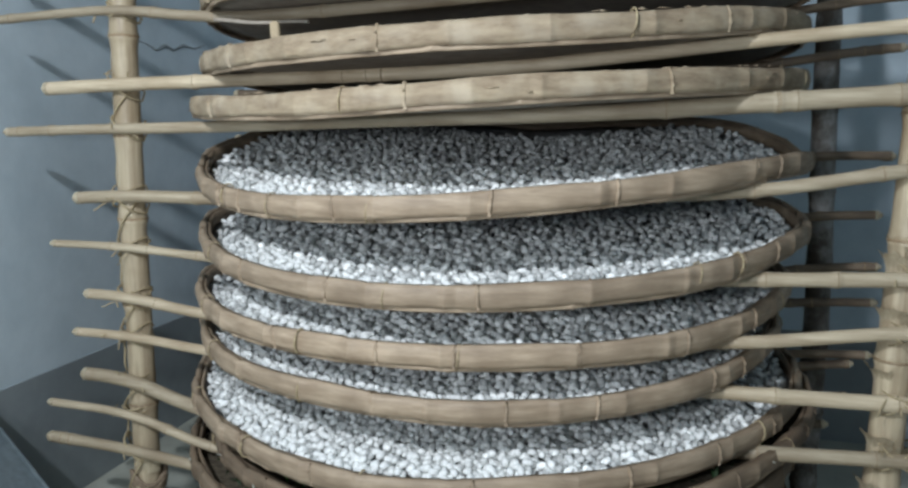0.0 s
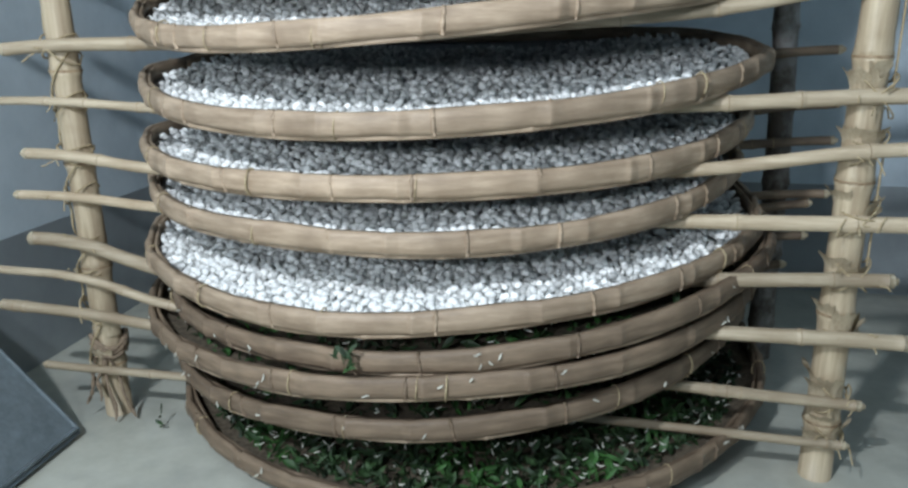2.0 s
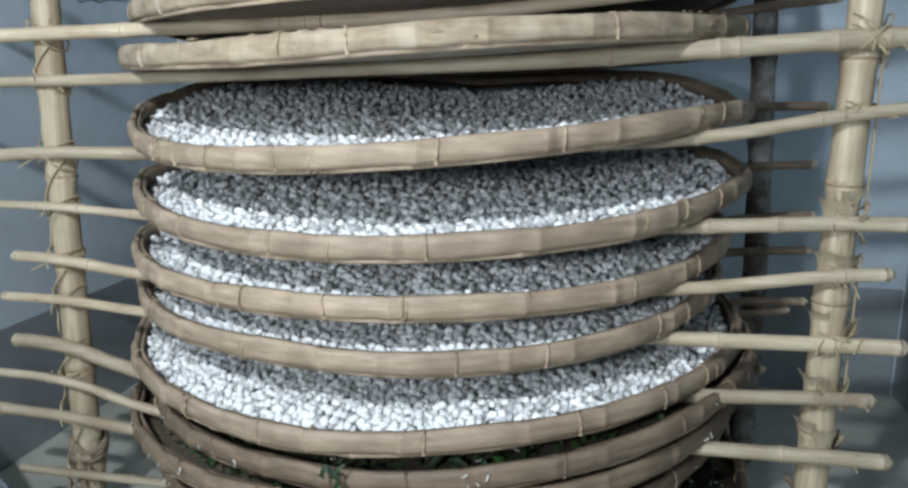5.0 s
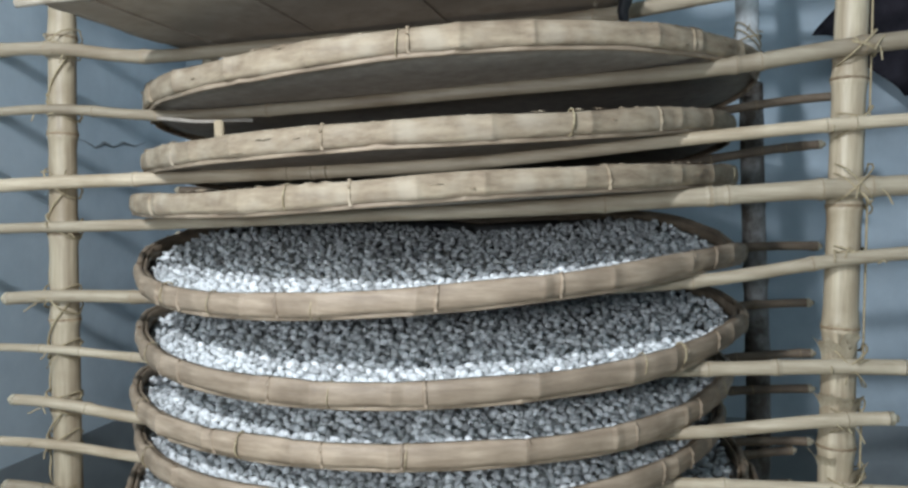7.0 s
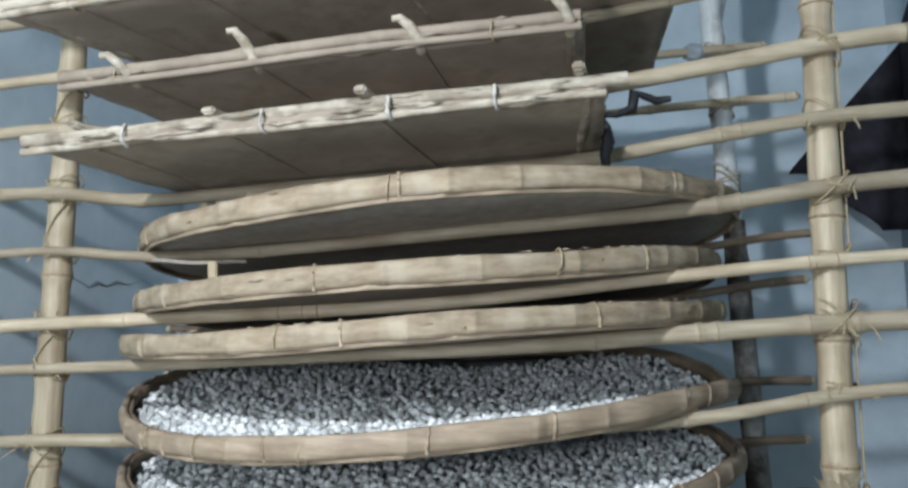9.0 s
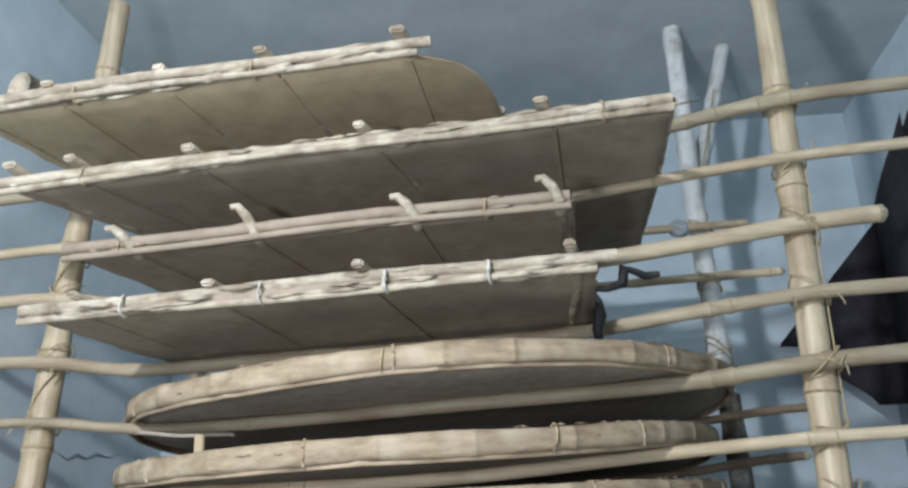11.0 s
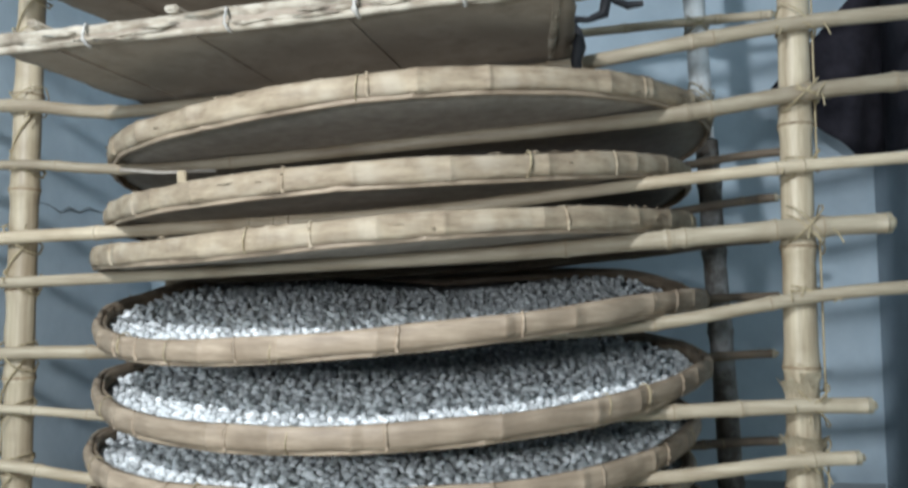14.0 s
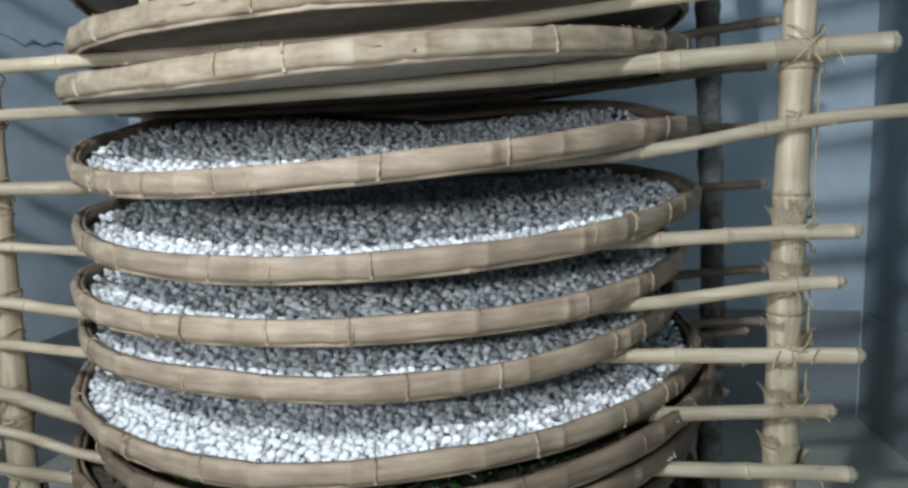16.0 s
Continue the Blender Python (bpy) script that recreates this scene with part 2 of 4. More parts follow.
POST_R, POST_L = (0.415, 1.6), (-1.455, 1.6)
culm("bamboo_post", (POST_R[0] - 0.012, POST_R[1], FLOOR_Z), (POST_R[0] + 0.005, POST_R[1], 3.0), 0.038, 0.031, 11, "thick pale bamboo upright of the tray rack", 0.008, "rack uprights", gap=0.27)
culm("bamboo_post", (POST_L[0] + 0.015, POST_L[1], FLOOR_Z), (POST_L[0] - 0.015, POST_L[1], 2.9), 0.036, 0.031, 12, "thick pale bamboo upright of the tray rack", 0.008, "rack uprights", gap=0.27)
# one back upright in two lengths, the lower coloured as if in shade
culm("bamboo_post", (0.400, 2.30, FLOOR_Z), (0.348, 2.29, 1.79), 0.037, 0.034, 16, "limed bamboo rack upright, its colour darkened for the trays' shade", 0.01, "rack uprights", mat=SHADED_LIMED)
culm("bamboo_post", (0.338, 2.29, 1.795), (0.291, 2.28, CEIL_Z), 0.034, 0.032, 13, "whitewashed upper length of the bamboo upright at the back of the rack", 0.012, "rack uprights", mat=LIMED)
culm("bamboo_post", (-1.42, 2.30, FLOOR_Z), (-1.42, 2.30, 2.9), 0.03, 0.026, 14, "bamboo upright at the back of the rack", 0.02, "rack uprights")
culm("leaning_pole", (0.325, 2.35, 2.48), (0.50, 2.42, CEIL_Z), 0.030, 0.026, 15, "whitewashed bamboo pole leaning from the back upright", 0.01, mat=LIMED)

# front rails: height at the left and right uprights, left and right end, radius at the left and right end
RAILS = [
    (2.25, 2.40, -1.7, 0.95, 0.016, 0.018), (2.085, 2.24, -1.65, 0.95, 0.014, 0.014), (1.947, 2.07, -1.8, 0.585, 0.016, 0.021),
    (1.783, 1.90, -1.8, 0.95, 0.016, 0.017), (1.629, 1.743, -1.8, 0.95, 0.011, 0.021), (1.448, 1.58, -1.655, 0.95, 0.017, 0.013),
    (1.336, 1.442, -1.787, 0.575, 0.012, 0.022), (1.162, 1.299, -1.586, 0.95, 0.016, 0.014), (1.03, 1.063, -1.665, 0.522, 0.010, 0.017),
    (0.90, 0.955, -1.566, 0.493, 0.014, 0.015), (0.793, 0.799, -1.608, 0.541, 0.012, 0.018), (0.676, 0.676, -1.588, 0.488, 0.018, 0.016),
    (0.58, 0.539, -1.703, 0.535, 0.011, 0.018), (0.471, 0.379, -1.71, 0.46, 0.015, 0.013), (0.317, 0.277, -1.6, 0.44, 0.011, 0.011),
]
# name, centre x, y, z, radius, slope in x, slope in y, warp (cos, sin), load
TRAYS = [
    ("T10", -0.534, 2.032, 1.680, 0.827, 0.071, -0.028, 0.016, -0.003, "bare"),
    ("T9", -0.563, 2.021, 1.527, 0.797, 0.072, -0.025, 0.025, 0.002, "bare"),
    ("T8", -0.583, 2.050, 1.427, 0.825, 0.049, -0.003, 0.016, -0.008, "bare"),
    ("T7", -0.562, 2.051, 1.261, 0.830, -0.003, 0.040, 0.025, -0.038, "cocoons"),
    ("T6", -0.551, 2.020, 1.078, 0.820, 0.020, 0.018, 0.031, -0.006, "cocoons"),
    ("T5", -0.579, 2.033, 0.936, 0.816, 0.037, 0.019, 0.010, 0.007, "cocoons"),
    ("T4", -0.582, 2.024, 0.841, 0.802, 0.032, 0.044, 0.005, 0.008, "cocoons"),
    ("T3", -0.560, 2.032, 0.681, 0.845, 0.031, 0.021, 0.015, -0.006, "heaped"),
    ("T2", -0.512, 2.014, 0.613, 0.830, 0.075, 0.043, 0.006, -0.001, "leaves"),
    ("T1", -0.560, 2.007, 0.536, 0.845, 0.057, 0.017, 0.003, 0.001, "leaves"),
    ("T0", -0.548, 2.027, 0.421, 0.811, 0.080, 0.018, 0.005, 0.001, "leaves"),
    ("F", -0.501, 2.007, 0.279, 0.829, 0.016, 0.046, -0.005, 0.003, "leaves"),
]

# how far the back of a warped hoop is bent up, by its warp
LIFT = {(0.025, -0.038): 0.10, (0.031, -0.006): 0.09, (0.010, 0.007): 0.03, (0.016, -0.003): 0.0, (0.025, 0.002): 0.0, (0.016, -0.008): 0.0}


def warp_at(a, c, e):
    """How far a warped hoop rises above its plane at the angle a."""
    w = e * math.sin(2 * a)
    lift = LIFT.get((c, e), 0.02)
    return c * math.cos(2 * a) + (w if math.sin(a) < 0 else 0.8 * abs(w) + lift * math.sin(a))


def tray_bottom(row, x, y, depth=0.03):
    """The height of the underside of a round tray over (x, y), or none outside it."""
    key, cx, cy, z, r, sx, sy, c, e, load = row
    d, a = math.hypot(x - cx, y - cy), math.atan2(y - cy, x - cx)
    if d > r:
        return None
    return z + sx * (x - cx) + sy * (y - cy) + warp_at(a, c, e) * (d / r) ** 2 - depth


def rail(name, y, x0, x1, height, r0, r1, seed, limits, label, group, mat=None):
    """A rail along x that bows down under what rests on it."""
    rng = random.Random(seed)
    xs = [x0 + (x1 - x0) * k / 60 for k in range(61)]
    nodes = sorted(rng.uniform(x0, x1) for _ in range(int((x1 - x0) / 0.27)))
    extra = [n + d for n in nodes for d in (-0.012, -0.004, 0.0, 0.004, 0.012)]
    xs = sorted(xs + [q for q in extra if x0 < q < x1])
    radius = [r0 + (r1 - r0) * (x - x0) / (x1 - x0) for x in xs]
    want = [height(x) for x in xs]
    # the least sag that clears what rests on it: straight runs from one upright to the load and on to the other
    need = [(POST_L[0], 0.0), (POST_R[0], 0.0)]
    for x, q, r in zip(xs, want, radius):
        for f in limits:
            top = f(x, y)
            if top is not None and POST_L[0] + 0.1 < x < POST_R[0] - 0.1 and q + r > top:
                need.append((x, q + r - top))
    hull = []
    for p in sorted(need):
        while len(hull) > 1 and (hull[-1][1] - hull[-2][1]) * (p[0] - hull[-2][0]) <= (p[1] - hull[-2][1]) * (hull[-1][0] - hull[-2][0]):
            hull.pop()
        hull.append(p)
    sag = lambda x: float(np.interp(x, [p[0] for p in hull], [p[1] for p in hull]))
    path, radii = [], []
    p1, p2 = rng.uniform(0, 6), rng.uniform(0, 6)
    for x, q, r in zip(xs, want, radius):
        fall = sum(sag(x + d) for d in (-0.09, -0.045, 0.0, 0.045, 0.09)) / 5
        near = min((abs(x - n) for n in nodes), default=1)
        r *= 1.15 if near < 0.005 else (1.05 if near < 0.015 else 1)
        path.append((x, y + 0.004 * math.sin(4 * x + p1), q - fall + 0.0022 * math.sin(6 * x + p2)))
        radii.append(r)
    v, f = tube(path, radii, 12)
    ob = tagged(new(name, mesh_from(name, v, f, mat or RAILBAMBOO)), label, "bamboo rail", group)
    path = [Vector(p) for p in path]
    node_rings(ob, [(path[i], path[i + 1] - path[i - 1], radii[i] / 1.15) for i, x in enumerate(xs) if x in nodes and 0 < i < len(xs) - 1])
    cut_end(ob, path[0], path[0] - path[1], radii[0])
    cut_end(ob, path[-1], path[-1] - path[-2], radii[-1])
    return ob


RAIL_Y = 1.545
BY_KEY = {row[0]: row for row in TRAYS}
ON_RAIL = ["", "", "", "", "T10", "T9", "T8", "T7", "T6", "T5", "T4", "T3", "T2", "T1", "T0"]
BOARD_LOW = {3: (1.815, 0.062), 2: (1.985, 0.066), 1: (2.145, 0.075), 0: (2.275, 0.08)}
for i, (zl, zr, xl, xr, rl, rr) in enumerate(RAILS):
    k = (zr - zl) / (POST_R[0] - POST_L[0])
    limits = [lambda x, y, row=BY_KEY[ON_RAIL[i]]: tray_bottom(row, x, y)] if ON_RAIL[i] else [lambda x, y, q=BOARD_LOW[i]: q[0] + q[1] * (x + 0.66) - 0.018 if -1.25 < x < -0.1 else None]
    rail("rack_rail", RAIL_Y, xl, xr, lambda x, zl=zl, k=k: zl + k * (x - POST_L[0]), rl, rr, 100 + i, limits, "thin pale bamboo rail tied across the rack uprights", "rack rails")
BACK_Y = 2.243
# back rails, each under a round tray; their dark tone is the trays' shade
for i, (key, xr) in enumerate([("T10", 0.57), ("T9", 0.54), ("T8", 0.52), ("T7", 0.54), ("T6", 0.52), ("T5", 0.53), ("T4", 0.53), ("T3", 0.53), ("T2", 0.48), ("T1", 0.48), ("T0", 0.43)]):
    row = BY_KEY[key]
    z = max(t for t in [tray_bottom(row, x * 0.1, BACK_Y) for x in range(-12, 3)] if t is not None)
    rail("back_rail", BACK_Y, -1.5, xr, lambda x, z=z, k=row[5]: z + 0.01 + k * (x - 0.2), 0.013, 0.013, 150 + i, [lambda x, y, row=row: tray_bottom(row, x, y)], "thin bamboo rail at the back of the rack, coloured dark for shade", "back rails", SHADED_BROWN)
for i, (z, xr) in enumerate([(2.34, 0.455), (2.165, 0.545)]):
    rail("back_rail", BACK_Y, -1.5, xr, lambda x, z=z: z + 0.05 * (x - 0.4), 0.014, 0.014, 170 + i, [], "thin dusty bamboo rail at the back of the rack", "back rails")


# ---- twine lashings where the rails cross the uprights ----
def lashing(name, centre, rpost, rrail, seed, tails=2):
    """Several turns of twine, crossing slantwise round an upright and a rail, with loose ends."""
    rng = random.Random(seed)
    verts, faces = [], []

    def strand(points, r):
        v, f = tube(points, [r] * len(points), 5, cap=False)
        o = len(verts)
        verts.extend(v)
        faces.extend(tuple(o + k for k in q) for q in f)

    for turn in range(3):
        lean = rng.choice((-1, 1)) * rng.uniform(0.25, 0.7)
        shift = rng.uniform(-0.012, 0.012)
        pts = []
        for k in range(25):
            a = 2 * math.pi * k / 24
            x = (rpost + 0.003) * math.cos(a)
            y = (rpost + 0.003) * math.sin(a)
            if y < 0:
                y -= (2 * rrail - 0.006) * min(1, -y / rpost * 1.2)
            z = lean * x * 0.8 + shift + (rrail + 0.006) * (1 if turn % 2 else -1) * (0.3 if y > 0 else 1) * math.cos(a)
            pts.append((x, y, z))
        strand(pts, rng.uniform(0.0017, 0.0028))
    for _ in range(tails):
        a = rng.uniform(-0.6, 0.6) * math.pi - math.pi / 2
        p = Vector(((rpost + 0.008) * math.cos(a), -rpost - 2 * rrail * 0.8, rng.uniform(-0.02, 0.02)))
        d = Vector((rng.uniform(-1, 1), -0.4, rng.uniform(-0.9, 0.4))).normalized() * rng.uniform(0.004, 0.009)
        pts = [p + d * j + Vector((0, 0, -0.0012 * j * j * rng.uniform(0.2, 1))) for j in range(5)]
        strand(pts, 0.0018)
    ob = new(name, mesh_from(name, verts, faces, TWINE))
    ob.location = centre
    return tagged(ob, "pale twine lashing round a rail and an upright", "lashing", "twine lashings")


for i, (zl, zr, xl, xr, rl, rr) in enumerate(RAILS):
    lashing("twine_lashing", (POST_L[0], POST_L[1], zl), 0.034, rl, 300 + i)
    lashing("twine_lashing", (POST_R[0] - 0.003, POST_R[1], zr), 0.036, rr, 340 + i, 3)
for z in (2.34, 2.165, 1.93):
    lashing("twine_lashing", (0.302 + 0.033 * (2.9 - z), 2.288, z - 0.004), 0.034, 0.013, int(z * 400), 2)
v, f = tube([(0.335, 2.262, 2.52), (0.372, 2.30, 2.66), (0.400, 2.335, 2.78), (0.437, 2.362, 2.92)], [0.003, 0.0035, 0.003, 0.0035], 6)
tagged(new("cord", mesh_from("cord", v, f, TWINE)), "taut cord between two whitewashed poles", "cord")
for i in (1, 2, 3, 4, 6, 7, 9, 10):
    za, zb = RAILS[i + 1][1], RAILS[i][1]
    pts = [(0.0385 * math.cos(-0.12 * math.pi - 0.1 * math.sin(3 * q)), 0.0385 * math.sin(-0.12 * math.pi - 0.1 * math.sin(3 * q)), za + (zb - za) * q) for q in [k / 12 for k in range(13)]]
    v, f = tube(pts, [0.0026] * 13, 5, cap=False)
    ob = new("twine", mesh_from("twine", v, f, TWINE))
    ob.location = (POST_R[0] - 0.004, POST_R[1], 0)
    tagged(ob, "taut twine running along a bamboo upright", "twine", "twine along the upright")
# twine that winds slantwise up the left upright between the rails
for i in range(len(RAILS) - 1):
    za, zb = RAILS[i + 1][0], RAILS[i][0]
    pts = []
    for k in range(15):
        u = k / 14
        a = math.pi * (0.7 * u - 0.85) if i % 2 else -math.pi * 0.97 + 0.1 * math.sin(u * 9)
        pts.append((0.039 * math.cos(a), 0.039 * math.sin(a) - 0.01 * math.sin(math.pi * u), za + (zb - za) * u))
    v, f = tube(pts, [0.0028] * 15, 5, cap=False)
    ob = new("twine", mesh_from("twine", v, f, TWINE))
    ob.location = (POST_L[0], POST_L[1], 0)
    tagged(ob, "taut twine running along a bamboo upright", "twine", "twine along the upright")


# ---- round trays ----
def ring_mesh(name, r, thick, half, warp, rng, mat, nodes=16, seg=160):
    """A flat bamboo strip bent into a hoop, bulging outwards, with swollen nodes."""
    c, e = warp
    prof = [(-thick * 0.5, -half), (thick * 0.25, -half * 0.98), (thick * 0.5, -half * 0.6), (thick * 0.62, 0), (thick * 0.5, half * 0.6), (thick * 0.25, half * 0.98), (-thick * 0.5, half)]
    at = sorted((2 * math.pi * (k + rng.uniform(-0.3, 0.3)) / nodes) % (2 * math.pi) for k in range(nodes))
    angs = sorted([2 * math.pi * k / seg for k in range(seg)] + [a + d for a in at for d in (-0.03, -0.017, -0.007, -0.003, 0.003, 0.007, 0.018, 0.032)])
    verts, faces = [], []
    for a in angs:
        near = min(abs((a - b + math.pi) % (2 * math.pi) - math.pi) for b in at)
        sw = 0.0042 if near < 0.0045 else (0.0028 if near < 0.009 else (0.0012 if near < 0.02 else -0.0008))
        wob = 0.0025 * math.sin(9 * a + r * 50) + 0.0015 * math.sin(23 * a + half * 900)
        dz = warp_at(a, c, e) + 0.003 * math.sin(5 * a + c * 900)
        for (u, w) in prof:
            rad = r + u + sw + wob
            verts.append((rad * math.cos(a), rad * math.sin(a), w * (1 + 0.06 * math.sin(13 * a)) + dz))
    m, n = len(prof), len(angs)
    for i in range(n):
        j = (i + 1) % n
        for k in range(m):
            k2 = (k + 1) % m
            faces.append((i * m + k, j * m + k, j * m + k2, i * m + k2))
    return mesh_from(name, verts, faces, mat)


def disc_mesh(name, r, depth, warp, mat, rings=14, seg=96):
    """The plastered woven bottom: a thin dished sheet."""
    c, e = warp
    verts, faces = [], []
    for side in (0, 1):
        verts.append((0, 0, -depth - 0.006 * side))
        for i in range(1, rings + 1):
            q = i / rings
            for k in range(seg):
                a = 2 * math.pi * k / seg
                z = -depth + warp_at(a, c, e) * q * q + depth * 0.55 * max(0, (q - 0.86) / 0.14) ** 1.6
                z += 0.004 * noise.noise((q * math.cos(a) * 4, q * math.sin(a) * 4, r * 7))
                verts.append((q * r * math.cos(a), q * r * math.sin(a), z - 0.006 * side))
    base = 1 + rings * seg
    for side in (0, 1):
        o = base * side
        for k in range(seg):
            k2 = (k + 1) % seg
            f = (o, o + 1 + k, o + 1 + k2)
            faces.append(f if side == 0 else f[::-1])
            for i in range(rings - 1):
                q = (o + 1 + i * seg + k, o + 1 + (i + 1) * seg + k, o + 1 + (i + 1) * seg + k2, o + 1 + i * seg + k2)
                faces.append(q if side == 0 else q[::-1])
    for k in range(seg):
        k2 = (k + 1) % seg
        t = 1 + (rings - 1) * seg
        faces.append((t + k, base + t + k, base + t + k2, t + k2))
    return mesh_from(name, verts, faces, mat)


def cocoon_mesh(name, r, warp, level, rng, loose, step=0.0182):
    """Many small capsules lying every which way, on a disc of radius r."""
    c, e = warp
    seg = 6
    prof = [(-1.0, 0.0), (-0.8, 0.62), (-0.35, 0.96), (0.35, 0.96), (0.8, 0.62), (1.0, 0.0)]
    unit = [(prof[0][0], 0, 0)]
    for (x, q) in prof[1:-1]:
        unit += [(x, q * math.cos(2 * math.pi * k / seg), q * math.sin(2 * math.pi * k / seg)) for k in range(seg)]
    unit.append((prof[-1][0], 0, 0))
    unit = np.array(unit)
    uf = [(0, 1 + (k + 1) % seg, 1 + k) for k in range(seg)]
    for i in range(3):
        for k in range(seg):
            k2 = (k + 1) % seg
            uf.append((1 + i * seg + k, 1 + i * seg + k2, 1 + (i + 1) * seg + k2, 1 + (i + 1) * seg + k))
    last = len(unit) - 1
    uf += [(last, last - seg + k, last - seg + (k + 1) % seg) for k in range(seg)]
    verts, faces = [], []
    n = int(2 * r / step) + 1
    count = 0
    for i in range(n):
        for j in range(n):
            x = -r + (i + 0.5 * (j % 2)) * step + rng.uniform(-0.45, 0.45) * step
            y = -r + j * step * 0.87 + rng.uniform(-0.45, 0.45) * step
            d = math.hypot(x, y)
            if d > r - 0.012 or (y > -0.5 * r - 0.1 * noise.noise((x * 3, 0, r)) and rng.random() < 0.22):
                continue
            a = math.atan2(y, x)
            q = d / r
            z = level + warp_at(a, c, e) * q * q
            z += 0.012 * noise.noise((x * 5, y * 5, r * 3)) + rng.uniform(-0.009, 0.010)
            size = rng.uniform(0.88, 1.12)
            half, rad = 0.0114 * size, 0.0080 * size * rng.uniform(0.92, 1.08)
            rot = np.array(Euler((rng.uniform(0, 6.28), rng.gauss(0, 0.55), rng.uniform(0, 6.28))).to_matrix())
            if d > r - 0.12 and abs(x) < 0.62 * r and y < 0 and len(loose) < 290:
                loose.append((x, y, z, size, rot))
            else:
                pts = (unit * (half, rad, rad)) @ rot.T + (x, y, z)
                o = count * len(unit)
                verts.extend(map(tuple, pts))
                faces.extend(tuple(o + v for v in f) for f in uf)
                count += 1
            if y < -0.35 * r:
                # a second layer under the front ones
                rot = np.array(Euler((rng.uniform(0, 6.28), rng.gauss(0, 0.2), rng.uniform(0, 6.28))).to_matrix())
                pts = (unit * (half, rad, rad)) @ rot.T + (x + step * 0.5, y + step * 0.4, z - 0.008)
                o = count * len(unit)
                verts.extend(map(tuple, pts))
                faces.extend(tuple(o + v for v in f) for f in uf)
                count += 1
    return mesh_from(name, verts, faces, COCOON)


def cocoon_shape(waist, stout):
    """One cocoon: an oval, slightly drawn in at the middle."""
    prof = [(-1.0, 0.0), (-0.9, 0.42), (-0.66, 0.78), (-0.3, 0.97), (0.0, waist), (0.3, 0.97), (0.66, 0.78), (0.9, 0.42), (1.0, 0.0)]
    v, f = tube([(0.0115 * x, 0, 0) for x, q in prof], [max(0.0003, 0.0080 * stout * q) for x, q in prof], 9)
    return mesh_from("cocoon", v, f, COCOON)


COCOON_SHAPES = [cocoon_shape(w, q) for w, q in ((0.95, 1.0), (1.0, 1.06), (0.9, 0.95), (0.98, 1.1))]

